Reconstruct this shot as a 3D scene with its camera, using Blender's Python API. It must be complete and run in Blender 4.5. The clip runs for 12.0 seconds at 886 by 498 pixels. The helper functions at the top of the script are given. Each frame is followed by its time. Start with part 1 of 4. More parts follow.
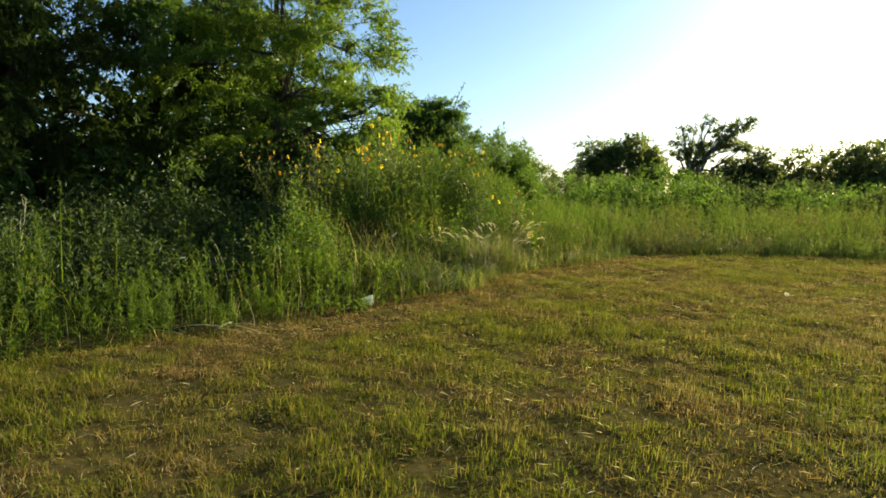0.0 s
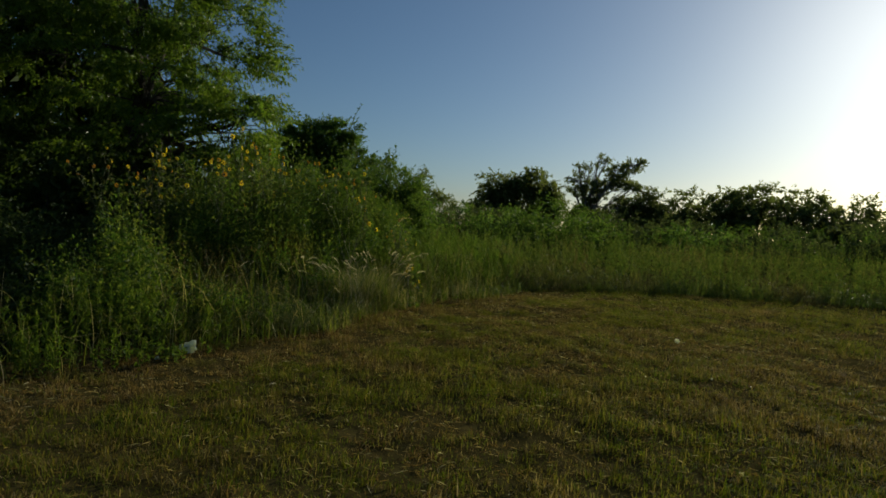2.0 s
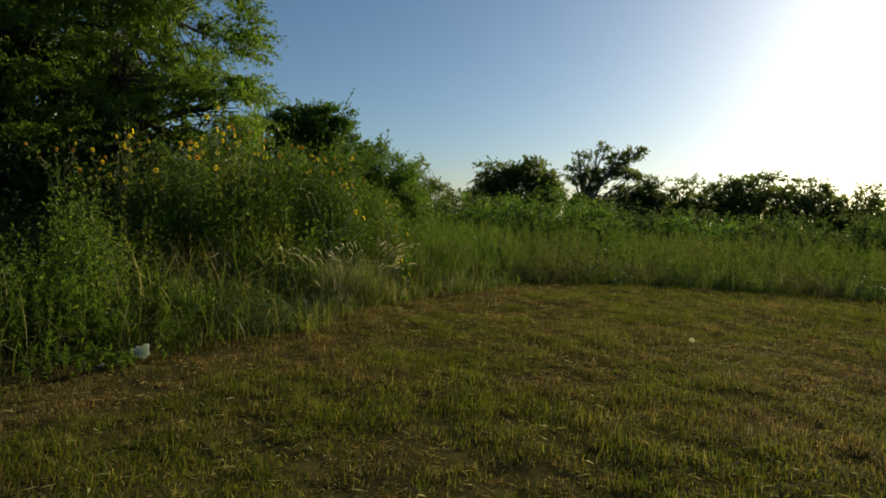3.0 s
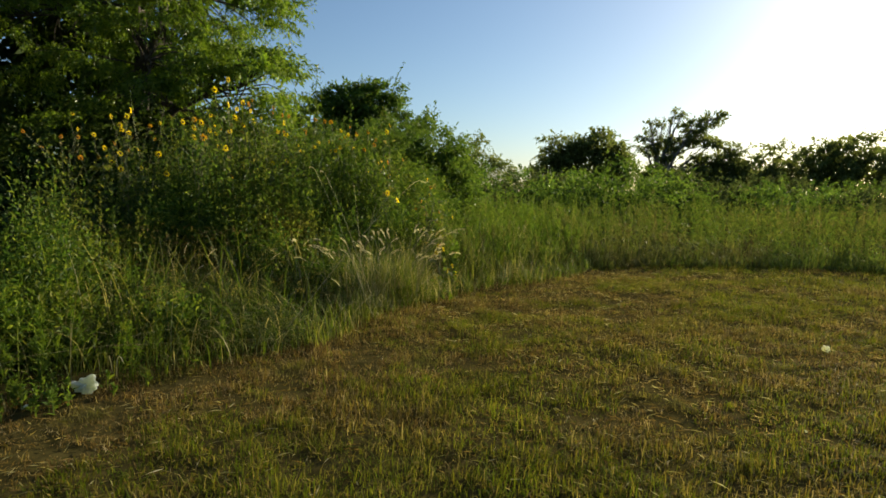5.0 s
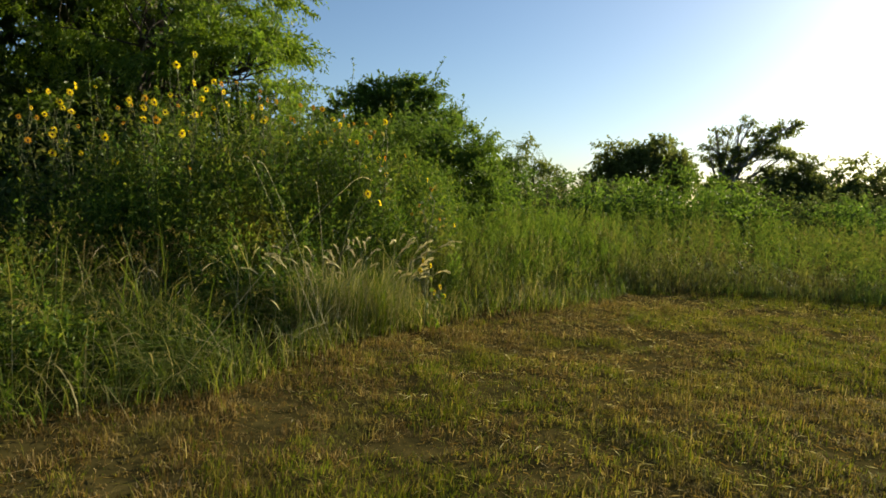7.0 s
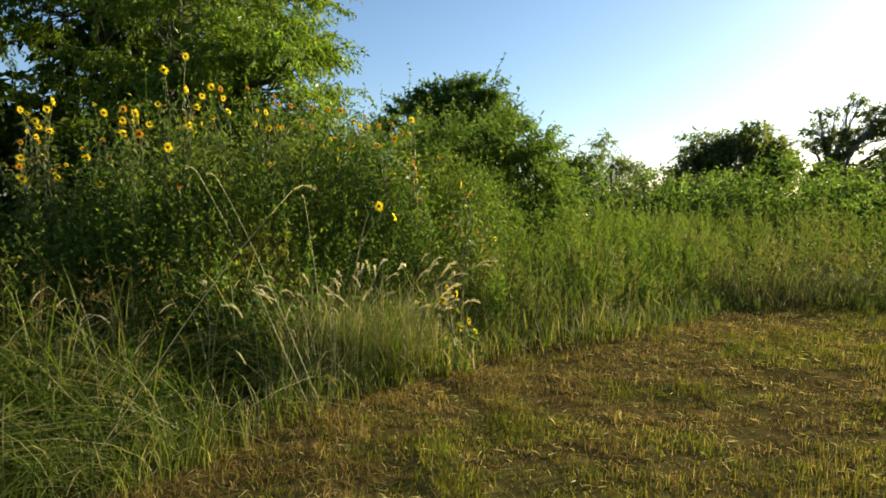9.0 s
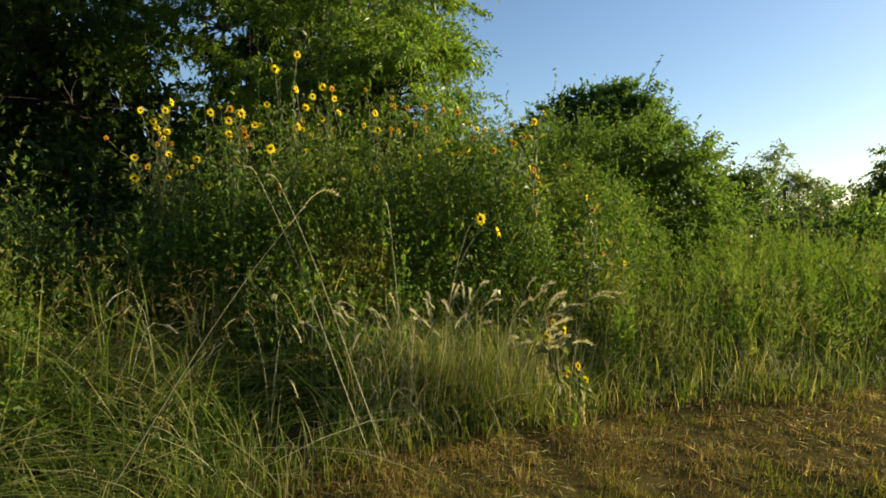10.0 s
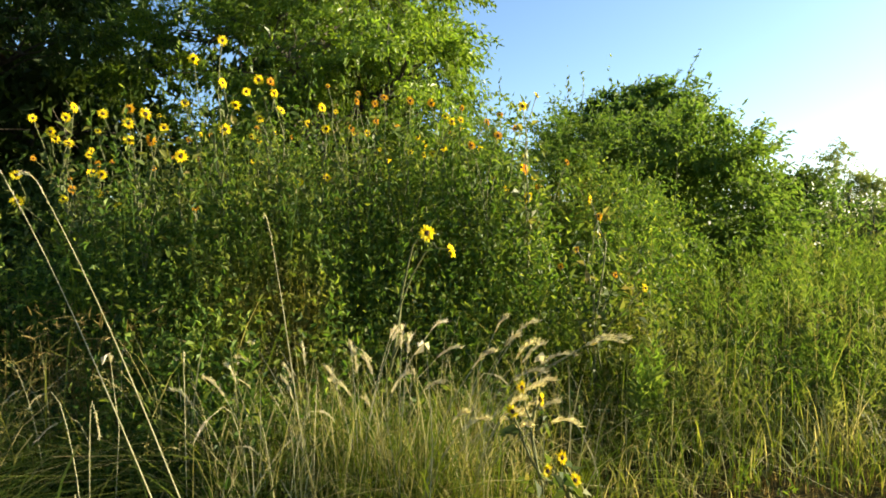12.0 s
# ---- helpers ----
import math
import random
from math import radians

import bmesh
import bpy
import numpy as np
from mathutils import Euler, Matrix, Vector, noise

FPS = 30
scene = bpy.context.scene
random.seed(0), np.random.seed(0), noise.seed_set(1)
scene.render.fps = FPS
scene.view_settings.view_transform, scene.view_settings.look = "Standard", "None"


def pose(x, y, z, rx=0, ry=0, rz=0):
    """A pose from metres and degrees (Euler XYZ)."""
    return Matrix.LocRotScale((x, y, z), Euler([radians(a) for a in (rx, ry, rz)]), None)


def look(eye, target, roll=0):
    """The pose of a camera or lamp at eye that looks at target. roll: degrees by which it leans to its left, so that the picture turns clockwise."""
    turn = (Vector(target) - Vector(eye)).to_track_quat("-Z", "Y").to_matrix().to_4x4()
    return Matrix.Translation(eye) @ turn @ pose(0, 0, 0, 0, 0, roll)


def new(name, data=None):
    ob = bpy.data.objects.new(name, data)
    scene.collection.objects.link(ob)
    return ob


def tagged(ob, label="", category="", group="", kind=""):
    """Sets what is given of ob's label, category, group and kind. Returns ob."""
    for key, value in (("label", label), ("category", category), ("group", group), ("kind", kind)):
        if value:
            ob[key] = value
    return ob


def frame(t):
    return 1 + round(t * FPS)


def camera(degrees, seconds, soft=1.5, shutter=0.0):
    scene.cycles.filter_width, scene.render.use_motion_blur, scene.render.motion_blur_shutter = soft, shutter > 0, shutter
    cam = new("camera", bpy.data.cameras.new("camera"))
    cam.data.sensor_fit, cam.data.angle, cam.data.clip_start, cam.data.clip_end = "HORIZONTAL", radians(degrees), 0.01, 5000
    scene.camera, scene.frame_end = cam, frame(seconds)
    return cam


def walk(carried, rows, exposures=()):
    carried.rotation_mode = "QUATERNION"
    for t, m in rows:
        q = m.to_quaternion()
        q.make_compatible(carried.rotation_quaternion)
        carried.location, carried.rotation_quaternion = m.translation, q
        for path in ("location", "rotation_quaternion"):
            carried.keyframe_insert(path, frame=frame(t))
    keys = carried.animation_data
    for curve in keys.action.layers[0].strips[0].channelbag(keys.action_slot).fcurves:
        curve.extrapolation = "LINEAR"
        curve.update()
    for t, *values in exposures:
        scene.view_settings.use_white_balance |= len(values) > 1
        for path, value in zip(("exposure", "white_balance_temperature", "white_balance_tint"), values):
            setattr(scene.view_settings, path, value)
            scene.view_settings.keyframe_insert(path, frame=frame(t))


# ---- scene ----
cam = camera(73.9, 12.0, soft=1.75)
METRES, EYE, TILT, LEAN, TURN = 10.0, 1.5636, -5.40, -0.73, 0.0
ROWS = [
    (0.0, 0.0, 0.0, 0.0, -0.0, 0.0, 0.0),
    (0.5, 0.0076, 0.0186, -0.0017, -11.74, 0.82, 0.54),
    (1.0, 0.0307, 0.0617, 0.0019, -17.21, 0.87, 1.85),
    (1.5, 0.046, 0.0838, 0.0062, -22.16, -1.6, 0.75),
    (2.0, 0.0653, 0.131, 0.0114, -9.19, 2.82, -1.47),
    (2.5, 0.0755, 0.1716, 0.014, -10.51, 2.3, -1.07),
    (4.5, 0.1289, 0.3327, 0.026, -2.27, 0.48, -2.24),
    (5.0, 0.1382, 0.3709, 0.0292, -2.85, -0.14, 0.19),
    (5.5, 0.157, 0.4085, 0.0345, 0.21, 0.9, -0.34),
    (6.0, 0.1762, 0.4444, 0.0371, -4.02, 0.16, 0.03),
    (6.5, 0.202, 0.4806, 0.0433, 1.16, 0.57, -1.07),
    (7.0, 0.2194, 0.5283, 0.045, 2.37, 0.1, -2.49),
    (7.5, 0.2382, 0.5635, 0.0497, 4.48, 0.12, -1.23),
    (9.5, 0.2635, 0.7188, 0.0648, 15.97, 1.14, -0.6),
    (10.0, 0.2699, 0.7646, 0.0704, 24.24, 1.22, -3.43),
    (10.5, 0.2744, 0.8048, 0.0736, 20.56, 1.77, -2.06),
    (11.0, 0.2681, 0.8529, 0.0749, 28.39, 1.69, -1.0),
    (11.5, 0.2661, 0.8864, 0.0763, 35.11, 3.64, -3.48),
    (12.0, 0.2693, 0.9212, 0.08, 28.69, 3.06, -1.48),
]
walk(cam, [(t, pose(0, 0, EYE, TILT, LEAN, TURN) @ pose(METRES * x, METRES * y, METRES * z, 90 + pitch, roll, yaw)) for t, x, y, z, yaw, pitch, roll in ROWS],
     [(0.0, 1.5, 6850, 6.0), (0.5, 0.9, 6750, 6.0), (1.0, 0.25, 6450, 4.5), (1.5, -0.3, 6250, 3.5), (2.0, -0.45, 6200, 3.0), (2.5, -0.1, 6300, 3.5), (2.7, 0.0, 6400, 4.0), (4.4, 0.7, 6850, 6.0),
      (5.5, 0.9, 6950, 7.0), (6.0, 1.0, 6950, 7.0), (6.5, 0.75, 6950, 8.0), (7.0, 1.0, 7000, 8.0), (7.5, 0.85, 7000, 8.5), (9.4, 1.5, 7000, 8.5), (10.0, 1.25, 7000, 8.5), (10.5, 1.55, 7000, 8.0),
      (11.0, 1.65, 7000, 7.5), (11.5, 1.8, 6950, 7.0), (12.0, 2.0, 7000, 7.5)])
# ---------------------------------------------------------------- light
SUN_ELEV, SUN_AZ = 18.0, 50.0            # degrees; azimuth from +y towards +x
world = bpy.data.worlds.new("evening_sky")
scene.world = world
world.use_nodes = True
wn = world.node_tree.nodes
sky = wn.new("ShaderNodeTexSky")
sky.sky_type = "NISHITA"
sky.sun_disc = False
sky.sun_elevation = radians(SUN_ELEV)
sky.sun_rotation = radians(SUN_AZ)
sky.air_density, sky.dust_density, sky.ozone_density = 1.0, 0.9, 4.0
world.node_tree.links.new(sky.outputs[0], wn["Background"].inputs[0])
wn["Background"].inputs[1].default_value = 0.078
sun_data = bpy.data.lights.new("sun", "SUN")
sun_data.energy, sun_data.angle, sun_data.color = 5.0, radians(0.6), (1.0, 0.89, 0.68)
sun = new("sun", sun_data)
_to = Vector((math.sin(radians(SUN_AZ)) * math.cos(radians(SUN_ELEV)), math.cos(radians(SUN_AZ)) * math.cos(radians(SUN_ELEV)), math.sin(radians(SUN_ELEV))))
sun.matrix_world = look(_to * 60, (0, 0, 0))

# ---------------------------------------------------------------- materials


def node_mat(name):
    m = bpy.data.materials.new(name)
    m.use_nodes = True
    return m, m.node_tree.nodes, m.node_tree.links, m.node_tree.nodes["Principled BSDF"]


def ramp_of(nodes, stops):
    r = nodes.new("ShaderNodeValToRGB")
    while len(r.color_ramp.elements) < len(stops):
        r.color_ramp.elements.new(0.5)
    for e, (p, c) in zip(r.color_ramp.elements, stops):
        e.position, e.color = p, (*c, 1)
    return r


def leaf_mat(name, stops, patch=None, patch_scale=0.6, patch_lo=0.5, patch_hi=0.68, trans=0.4, rough=0.6, spec=0.18):
    """Thin plant tissue: a gloss layer over diffuse, and light let through. stops: colours from leaf to leaf; patch: colours of whole patches of plants."""
    m, n, l, p = node_mat(name)
    geo = n.new("ShaderNodeNewGeometry")
    tc = n.new("ShaderNodeTexCoord")
    r = ramp_of(n, stops)
    l.new(geo.outputs["Random Per Island"], r.inputs[0])
    col = r.outputs[0]
    nz = n.new("ShaderNodeTexNoise")
    nz.inputs["Scale"].default_value, nz.inputs["Detail"].default_value = patch_scale, 4.0
    l.new(tc.outputs["Object"], nz.inputs["Vector"])
    if patch:
        mr = n.new("ShaderNodeMapRange")
        mr.inputs["From Min"].default_value, mr.inputs["From Max"].default_value = patch_lo, patch_hi
        l.new(nz.outputs["Fac"], mr.inputs["Value"])
        r2 = ramp_of(n, patch)
        l.new(geo.outputs["Random Per Island"], r2.inputs[0])
        mx = n.new("ShaderNodeMix")
        mx.data_type = "RGBA"
        l.new(mr.outputs[0], mx.inputs["Factor"])
        l.new(col, mx.inputs[6])
        l.new(r2.outputs[0], mx.inputs[7])
        col = mx.outputs[2]
    # slow drift of tone from plant to plant
    nz2 = n.new("ShaderNodeTexNoise")
    nz2.inputs["Scale"].default_value, nz2.inputs["Detail"].default_value = 1.7, 3.0
    l.new(tc.outputs["Object"], nz2.inputs["Vector"])
    mr2 = n.new("ShaderNodeMapRange")
    mr2.inputs["From Min"].default_value, mr2.inputs["From Max"].default_value = 0.3, 0.7
    mr2.inputs["To Min"].default_value, mr2.inputs["To Max"].default_value = 0.72, 1.25
    l.new(nz2.outputs["Fac"], mr2.inputs["Value"])
    hs = n.new("ShaderNodeHueSaturation")
    l.new(mr2.outputs[0], hs.inputs["Value"])
    l.new(col, hs.inputs["Color"])
    col = hs.outputs[0]
    l.new(col, p.inputs["Base Color"])
    p.inputs["Roughness"].default_value = rough
    p.inputs["Specular IOR Level"].default_value = spec
    t = n.new("ShaderNodeBsdfTranslucent")
    tint = n.new("ShaderNodeMix")
    tint.data_type, tint.blend_type = "RGBA", "MULTIPLY"
    tint.inputs["Factor"].default_value = 1.0
    tint.inputs[7].default_value = (1.45, 1.45, 0.8, 1)
    l.new(col, tint.inputs[6])
    l.new(tint.outputs[2], t.inputs["Color"])
    mixs = n.new("ShaderNodeMixShader")
    mixs.inputs[0].default_value = trans
    l.new(p.outputs[0], mixs.inputs[1])
    l.new(t.outputs[0], mixs.inputs[2])
    l.new(mixs.outputs[0], n["Material Output"].inputs[0])
    return m


def solid_mat(name, a, b, scale=8.0, rough=0.8, bump=0.3, stretch=(1, 1, 1), spec=0.3):
    """Opaque stuff with two tones, fine relief and stains."""
    m, n, l, p = node_mat(name)
    tc = n.new("ShaderNodeTexCoord")
    mp = n.new("ShaderNodeMapping")
    mp.inputs["Scale"].default_value = stretch
    l.new(tc.outputs["Object"], mp.inputs["Vector"])
    nz = n.new("ShaderNodeTexNoise")
    nz.inputs["Scale"].default_value, nz.inputs["Detail"].default_value = scale, 8.0
    l.new(mp.outputs[0], nz.inputs["Vector"])
    r = ramp_of(n, [(0.3, a), (0.7, b)])
    l.new(nz.outputs["Fac"], r.inputs[0])
    l.new(r.outputs[0], p.inputs["Base Color"])
    p.inputs["Roughness"].default_value, p.inputs["Specular IOR Level"].default_value = rough, spec
    bp = n.new("ShaderNodeBump")
    bp.inputs["Strength"].default_value, bp.inputs["Distance"].default_value = bump, 0.02
    l.new(nz.outputs["Fac"], bp.inputs["Height"])
    l.new(bp.outputs[0], p.inputs["Normal"])
    return m


GREEN_LAWN = [(0.0, (0.058, 0.090, 0.008)), (0.45, (0.107, 0.127, 0.012)), (0.78, (0.160, 0.142, 0.020)), (1.0, (0.27, 0.21, 0.07))]
DRY_LAWN = [(0.0, (0.085, 0.085, 0.016)), (0.4, (0.15, 0.114, 0.032)), (0.7, (0.175, 0.104, 0.030)), (1.0, (0.32, 0.25, 0.135))]
M_LAWN = leaf_mat("lawn_grass", GREEN_LAWN, DRY_LAWN, 0.75, 0.50, 0.66, trans=0.42, rough=0.7, spec=0.04)
M_SCORCHED = leaf_mat("scorched_grass", [(0.0, (0.095, 0.062, 0.020)), (0.5, (0.175, 0.112, 0.038)), (0.8, (0.23, 0.16, 0.062)), (1.0, (0.42, 0.33, 0.17))],
                      [(0.0, (0.075, 0.085, 0.018)), (1.0, (0.14, 0.125, 0.038))], 1.6, 0.54, 0.68, trans=0.38, rough=0.75, spec=0.04)
M_STRAW = leaf_mat("dry_straw", [(0.0, (0.17, 0.155, 0.055)), (0.6, (0.33, 0.29, 0.13)), (1.0, (0.56, 0.50, 0.32))], trans=0.35)
M_GOLDEN = leaf_mat("goldenrod_leaf", [(0.0, (0.052, 0.095, 0.011)), (0.6, (0.098, 0.150, 0.016)), (1.0, (0.165, 0.195, 0.024))],
                    [(0.0, (0.055, 0.10, 0.018)), (1.0, (0.11, 0.15, 0.028))], 0.5, 0.5, 0.66, trans=0.5)
M_FIELD = leaf_mat("field_weed_leaf", [(0.0, (0.055, 0.095, 0.018)), (0.6, (0.095, 0.135, 0.026)), (1.0, (0.16, 0.17, 0.04))],
                   [(0.0, (0.075, 0.08, 0.026)), (1.0, (0.16, 0.135, 0.055))], 0.45, 0.5, 0.66, trans=0.42)
M_LUSH = leaf_mat("lush_weed_leaf", [(0.0, (0.07, 0.125, 0.018)), (0.6, (0.115, 0.18, 0.026)), (1.0, (0.18, 0.22, 0.04))],
                  [(0.0, (0.08, 0.09, 0.025)), (1.0, (0.18, 0.16, 0.06))], 0.9, 0.5, 0.68, trans=0.42)
M_TALL = leaf_mat("tall_grass_blade", [(0.0, (0.055, 0.092, 0.009)), (0.5, (0.112, 0.148, 0.015)), (0.8, (0.20, 0.20, 0.038)), (1.0, (0.42, 0.35, 0.17))],
                  [(0.0, (0.16, 0.13, 0.05)), (0.6, (0.28, 0.22, 0.10)), (1.0, (0.45, 0.38, 0.24))], 0.9, 0.60, 0.74, trans=0.42)
M_THICKET = leaf_mat("thicket_leaf", [(0.0, (0.030, 0.064, 0.010)), (0.6, (0.080, 0.140, 0.020)), (1.0, (0.205, 0.24, 0.040))],
                     [(0.0, (0.09, 0.10, 0.018)), (1.0, (0.19, 0.17, 0.036))], 0.8, 0.54, 0.70, trans=0.5, rough=0.5, spec=0.2)
# undergrowth leaf darkened to stand in for shade on the left side
M_SHADED_UNDERGROWTH = leaf_mat("shaded_undergrowth_leaf", [(0.0, (0.02, 0.038, 0.009)), (0.6, (0.036, 0.06, 0.014)), (1.0, (0.075, 0.10, 0.023))], trans=0.3, rough=0.6)
M_SUNLEAF = leaf_mat("sunflower_leaf", [(0.0, (0.05, 0.082, 0.016)), (0.6, (0.095, 0.125, 0.024)), (0.9, (0.17, 0.17, 0.045)), (1.0, (0.25, 0.19, 0.07))], trans=0.42, rough=0.5, spec=0.22)
M_RUST = leaf_mat("rusty_dry_weed", [(0.0, (0.11, 0.09, 0.028)), (0.6, (0.20, 0.145, 0.045)), (1.0, (0.30, 0.23, 0.09))], trans=0.3)
M_PETAL = leaf_mat("sunflower_petal", [(0.0, (0.76, 0.57, 0.02)), (1.0, (0.86, 0.74, 0.05))], trans=0.45)
M_ORANGE = leaf_mat("faded_petal", [(0.0, (0.52, 0.26, 0.02)), (1.0, (0.70, 0.42, 0.03))], trans=0.4)
M_DISC = solid_mat("flower_disc", (0.03, 0.018, 0.01), (0.12, 0.06, 0.02), 260, 0.9, 0.6)
M_STEM = solid_mat("green_stem", (0.08, 0.10, 0.03), (0.16, 0.15, 0.06), 30, 0.7, 0.2)
M_DRYSTEM = solid_mat("dry_stem", (0.22, 0.20, 0.09), (0.40, 0.36, 0.20), 30, 0.8, 0.2)
M_PLUME = leaf_mat("plume_hair", [(0.0, (0.46, 0.40, 0.31)), (0.6, (0.60, 0.54, 0.43)), (1.0, (0.74, 0.69, 0.58))], trans=0.5)
M_BARK = solid_mat("bark", (0.035, 0.028, 0.02), (0.085, 0.07, 0.052), 9, 0.9, 0.9, (1, 1, 0.25))
M_GREYBARK = solid_mat("weathered_bark", (0.10, 0.09, 0.08), (0.24, 0.22, 0.19), 9, 0.9, 0.7, (1, 1, 0.25))
M_SOIL = solid_mat("soil_and_thatch", (0.030, 0.027, 0.009), (0.085, 0.068, 0.022), 7.0, 1.0, 0.6, spec=0.0)
M_PLASTIC = leaf_mat("milky_plastic_film", [(0.0, (0.55, 0.58, 0.58)), (1.0, (0.72, 0.74, 0.73))], trans=0.4, rough=0.25, spec=0.5)
M_PAPER = leaf_mat("white_paper", [(0.0, (0.80, 0.79, 0.76)), (1.0, (0.88, 0.87, 0.84))], trans=0.45)
TREE_A = leaf_mat("pecan_leaf", [(0.0, (0.065, 0.118, 0.013)), (0.55, (0.125, 0.198, 0.022)), (1.0, (0.20, 0.265, 0.034))], trans=0.48, rough=0.42, spec=0.35)
# also darkened to paint deep shade on the left pecan and woods
TREE_B = leaf_mat("elm_and_shaded_leaf", [(0.0, (0.030, 0.056, 0.012)), (0.55, (0.052, 0.086, 0.017)), (1.0, (0.088, 0.122, 0.026))], trans=0.38, rough=0.45)
TREE_W = leaf_mat("willow_leaf", [(0.0, (0.085, 0.125, 0.03)), (0.55, (0.13, 0.165, 0.045)), (1.0, (0.20, 0.215, 0.065))], trans=0.45)
TREE_F = leaf_mat("feathery_leaf", [(0.0, (0.06, 0.11, 0.018)), (0.55, (0.09, 0.15, 0.026)), (1.0, (0.14, 0.19, 0.04))], trans=0.45)
# leaf of the far trees, paled so its colour carries the haze
TREE_G = leaf_mat("hazy_far_leaf", [(0.0, (0.085, 0.115, 0.038)), (0.55, (0.13, 0.155, 0.055)), (1.0, (0.18, 0.195, 0.075))], trans=0.62, rough=0.6, spec=0.08)
TREE_H = leaf_mat("hackberry_leaf", [(0.0, (0.05, 0.10, 0.018)), (0.55, (0.085, 0.145, 0.026)), (1.0, (0.14, 0.20, 0.04))], trans=0.5, rough=0.45, spec=0.3)
TREE_K = leaf_mat("dull_brush_leaf", [(0.0, (0.045, 0.068, 0.026)), (0.55, (0.07, 0.092, 0.036)), (1.0, (0.11, 0.125, 0.05))], trans=0.45, rough=0.6, spec=0.08)
M_PANICLE = leaf_mat("open_seed_panicle", [(0.0, (0.22, 0.20, 0.06)), (0.6, (0.34, 0.29, 0.09)), (1.0, (0.48, 0.40, 0.17))], trans=0.45)
# dark stops paint the low spot's shade, bright stops its sunlit blades
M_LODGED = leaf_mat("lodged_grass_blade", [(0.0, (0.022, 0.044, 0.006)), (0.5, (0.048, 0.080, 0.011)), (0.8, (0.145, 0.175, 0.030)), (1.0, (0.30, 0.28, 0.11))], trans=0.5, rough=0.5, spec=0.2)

# ---------------------------------------------------------------- mesh helpers
rng = np.random.default_rng(11)


class Buf:
    """Collects loose pieces of geometry for one mesh."""

    def __init__(self):
        self.v, self.f, self.k = [], [], 0

    def add(self, verts, faces):
        verts = np.asarray(verts, float).reshape(-1, 3)
        faces = np.asarray(faces, np.int64)
        self.v.append(verts)
        self.f.append(faces + self.k)
        self.k += len(verts)

    def mesh(self, name, mat, origin=(0, 0, 0), smooth=False):
        me = bpy.data.meshes.new(name)
        v = np.concatenate(self.v) - np.asarray(origin, float)
        me.vertices.add(len(v))
        me.vertices.foreach_set("co", v.astype(np.float32).ravel())
        flat = np.concatenate([a.ravel() for a in self.f])
        size = np.concatenate([np.full(len(a), a.shape[1]) for a in self.f])
        start = np.concatenate([[0], np.cumsum(size)[:-1]])
        me.loops.add(len(flat))
        me.loops.foreach_set("vertex_index", flat.astype(np.int32))
        me.polygons.add(len(size))
        me.polygons.foreach_set("loop_start", start.astype(np.int32))
        me.polygons.foreach_set("use_smooth", np.full(len(size), smooth))
        me.materials.append(mat)
        me.update(calc_edges=True)
        return me


def part(name, buf, mat, parent=None, label="", smooth=False):
    """One mesh object, under a thing or a part where one is given (all poses here are unturned)."""
    o = np.zeros(3)
    q = parent
    while q is not None:
        o += np.array(q.location)
        q = q.parent
    ob = new(name, buf.mesh(name, mat, o, smooth))
    if parent is not None:
        ob.parent = parent
    return tagged(ob, label)


def thing(name, base, label, category, group=""):
    ob = new(name)
    ob.location = base
    ob.empty_display_size = 0.1
    return tagged(ob, label, category, group)


def unit(a):
    return a / np.maximum(np.linalg.norm(a, axis=-1, keepdims=True), 1e-9)


def blades(buf, base, h, w, az, bend, segs=2):
    """Grass blades that rise and arch over towards az."""
    n = len(base)
    way = np.stack([np.cos(az), np.sin(az), np.zeros(n)], 1)
    side = np.stack([-np.sin(az), np.cos(az), np.zeros(n)], 1)
    rows = []
    for i in range(segs):
        s = i / segs
        c = base + way * (bend * h * s ** 2)[:, None] + np.array([0, 0, 1.0]) * (h * (s - 0.35 * np.minimum(bend, 1.6) * s ** 2.5))[:, None]
        ww = (w * (1 - 0.45 * s))[:, None] * 0.5
        rows += [c - side * ww, c + side * ww]
    rows.append(base + way * (bend * h)[:, None] + np.array([0, 0, 1.0]) * (h * (1 - 0.35 * np.minimum(bend, 1.6)))[:, None])
    k = 2 * segs + 1
    buf.add(np.stack(rows, 1), np.zeros((0, 4), int))
    buf.k -= n * k
    o = (np.arange(n) * k)[:, None]
    for i in range(segs - 1):
        buf.f.append(o + np.array([[2 * i, 2 * i + 1, 2 * i + 3, 2 * i + 2]]) + buf.k)
    buf.f.append(o + np.array([[2 * segs - 2, 2 * segs - 1, 2 * segs]]) + buf.k)
    buf.k += n * k


def leaves(buf, pos, way, length, width, fold=0.25, up=None):
    """Leaves folded along the midrib, each a tapered blade of two faces."""
    n = len(pos)
    way = unit(way)
    ref = rng.normal(size=(n, 3)) + (np.array([0, 0, 1.6]) if up is None else up)
    side = unit(np.cross(way, ref))
    nor = np.cross(side, way)
    L, W = np.broadcast_to(length, n)[:, None], np.broadcast_to(width, n)[:, None] * 0.5
    mid = pos + way * L * 0.42
    tip = pos + way * L - nor * L * 0.12
    a, b = mid + side * W + nor * W * fold * 2, mid - side * W + nor * W * fold * 2
    buf.add(np.stack([pos, a, tip, b], 1), np.zeros((0, 3), int))
    o = (np.arange(n) * 4)[:, None] + buf.k - 4 * n
    buf.f.append(np.concatenate([o + np.array([[0, 1, 2]]), o + np.array([[0, 2, 3]])]))


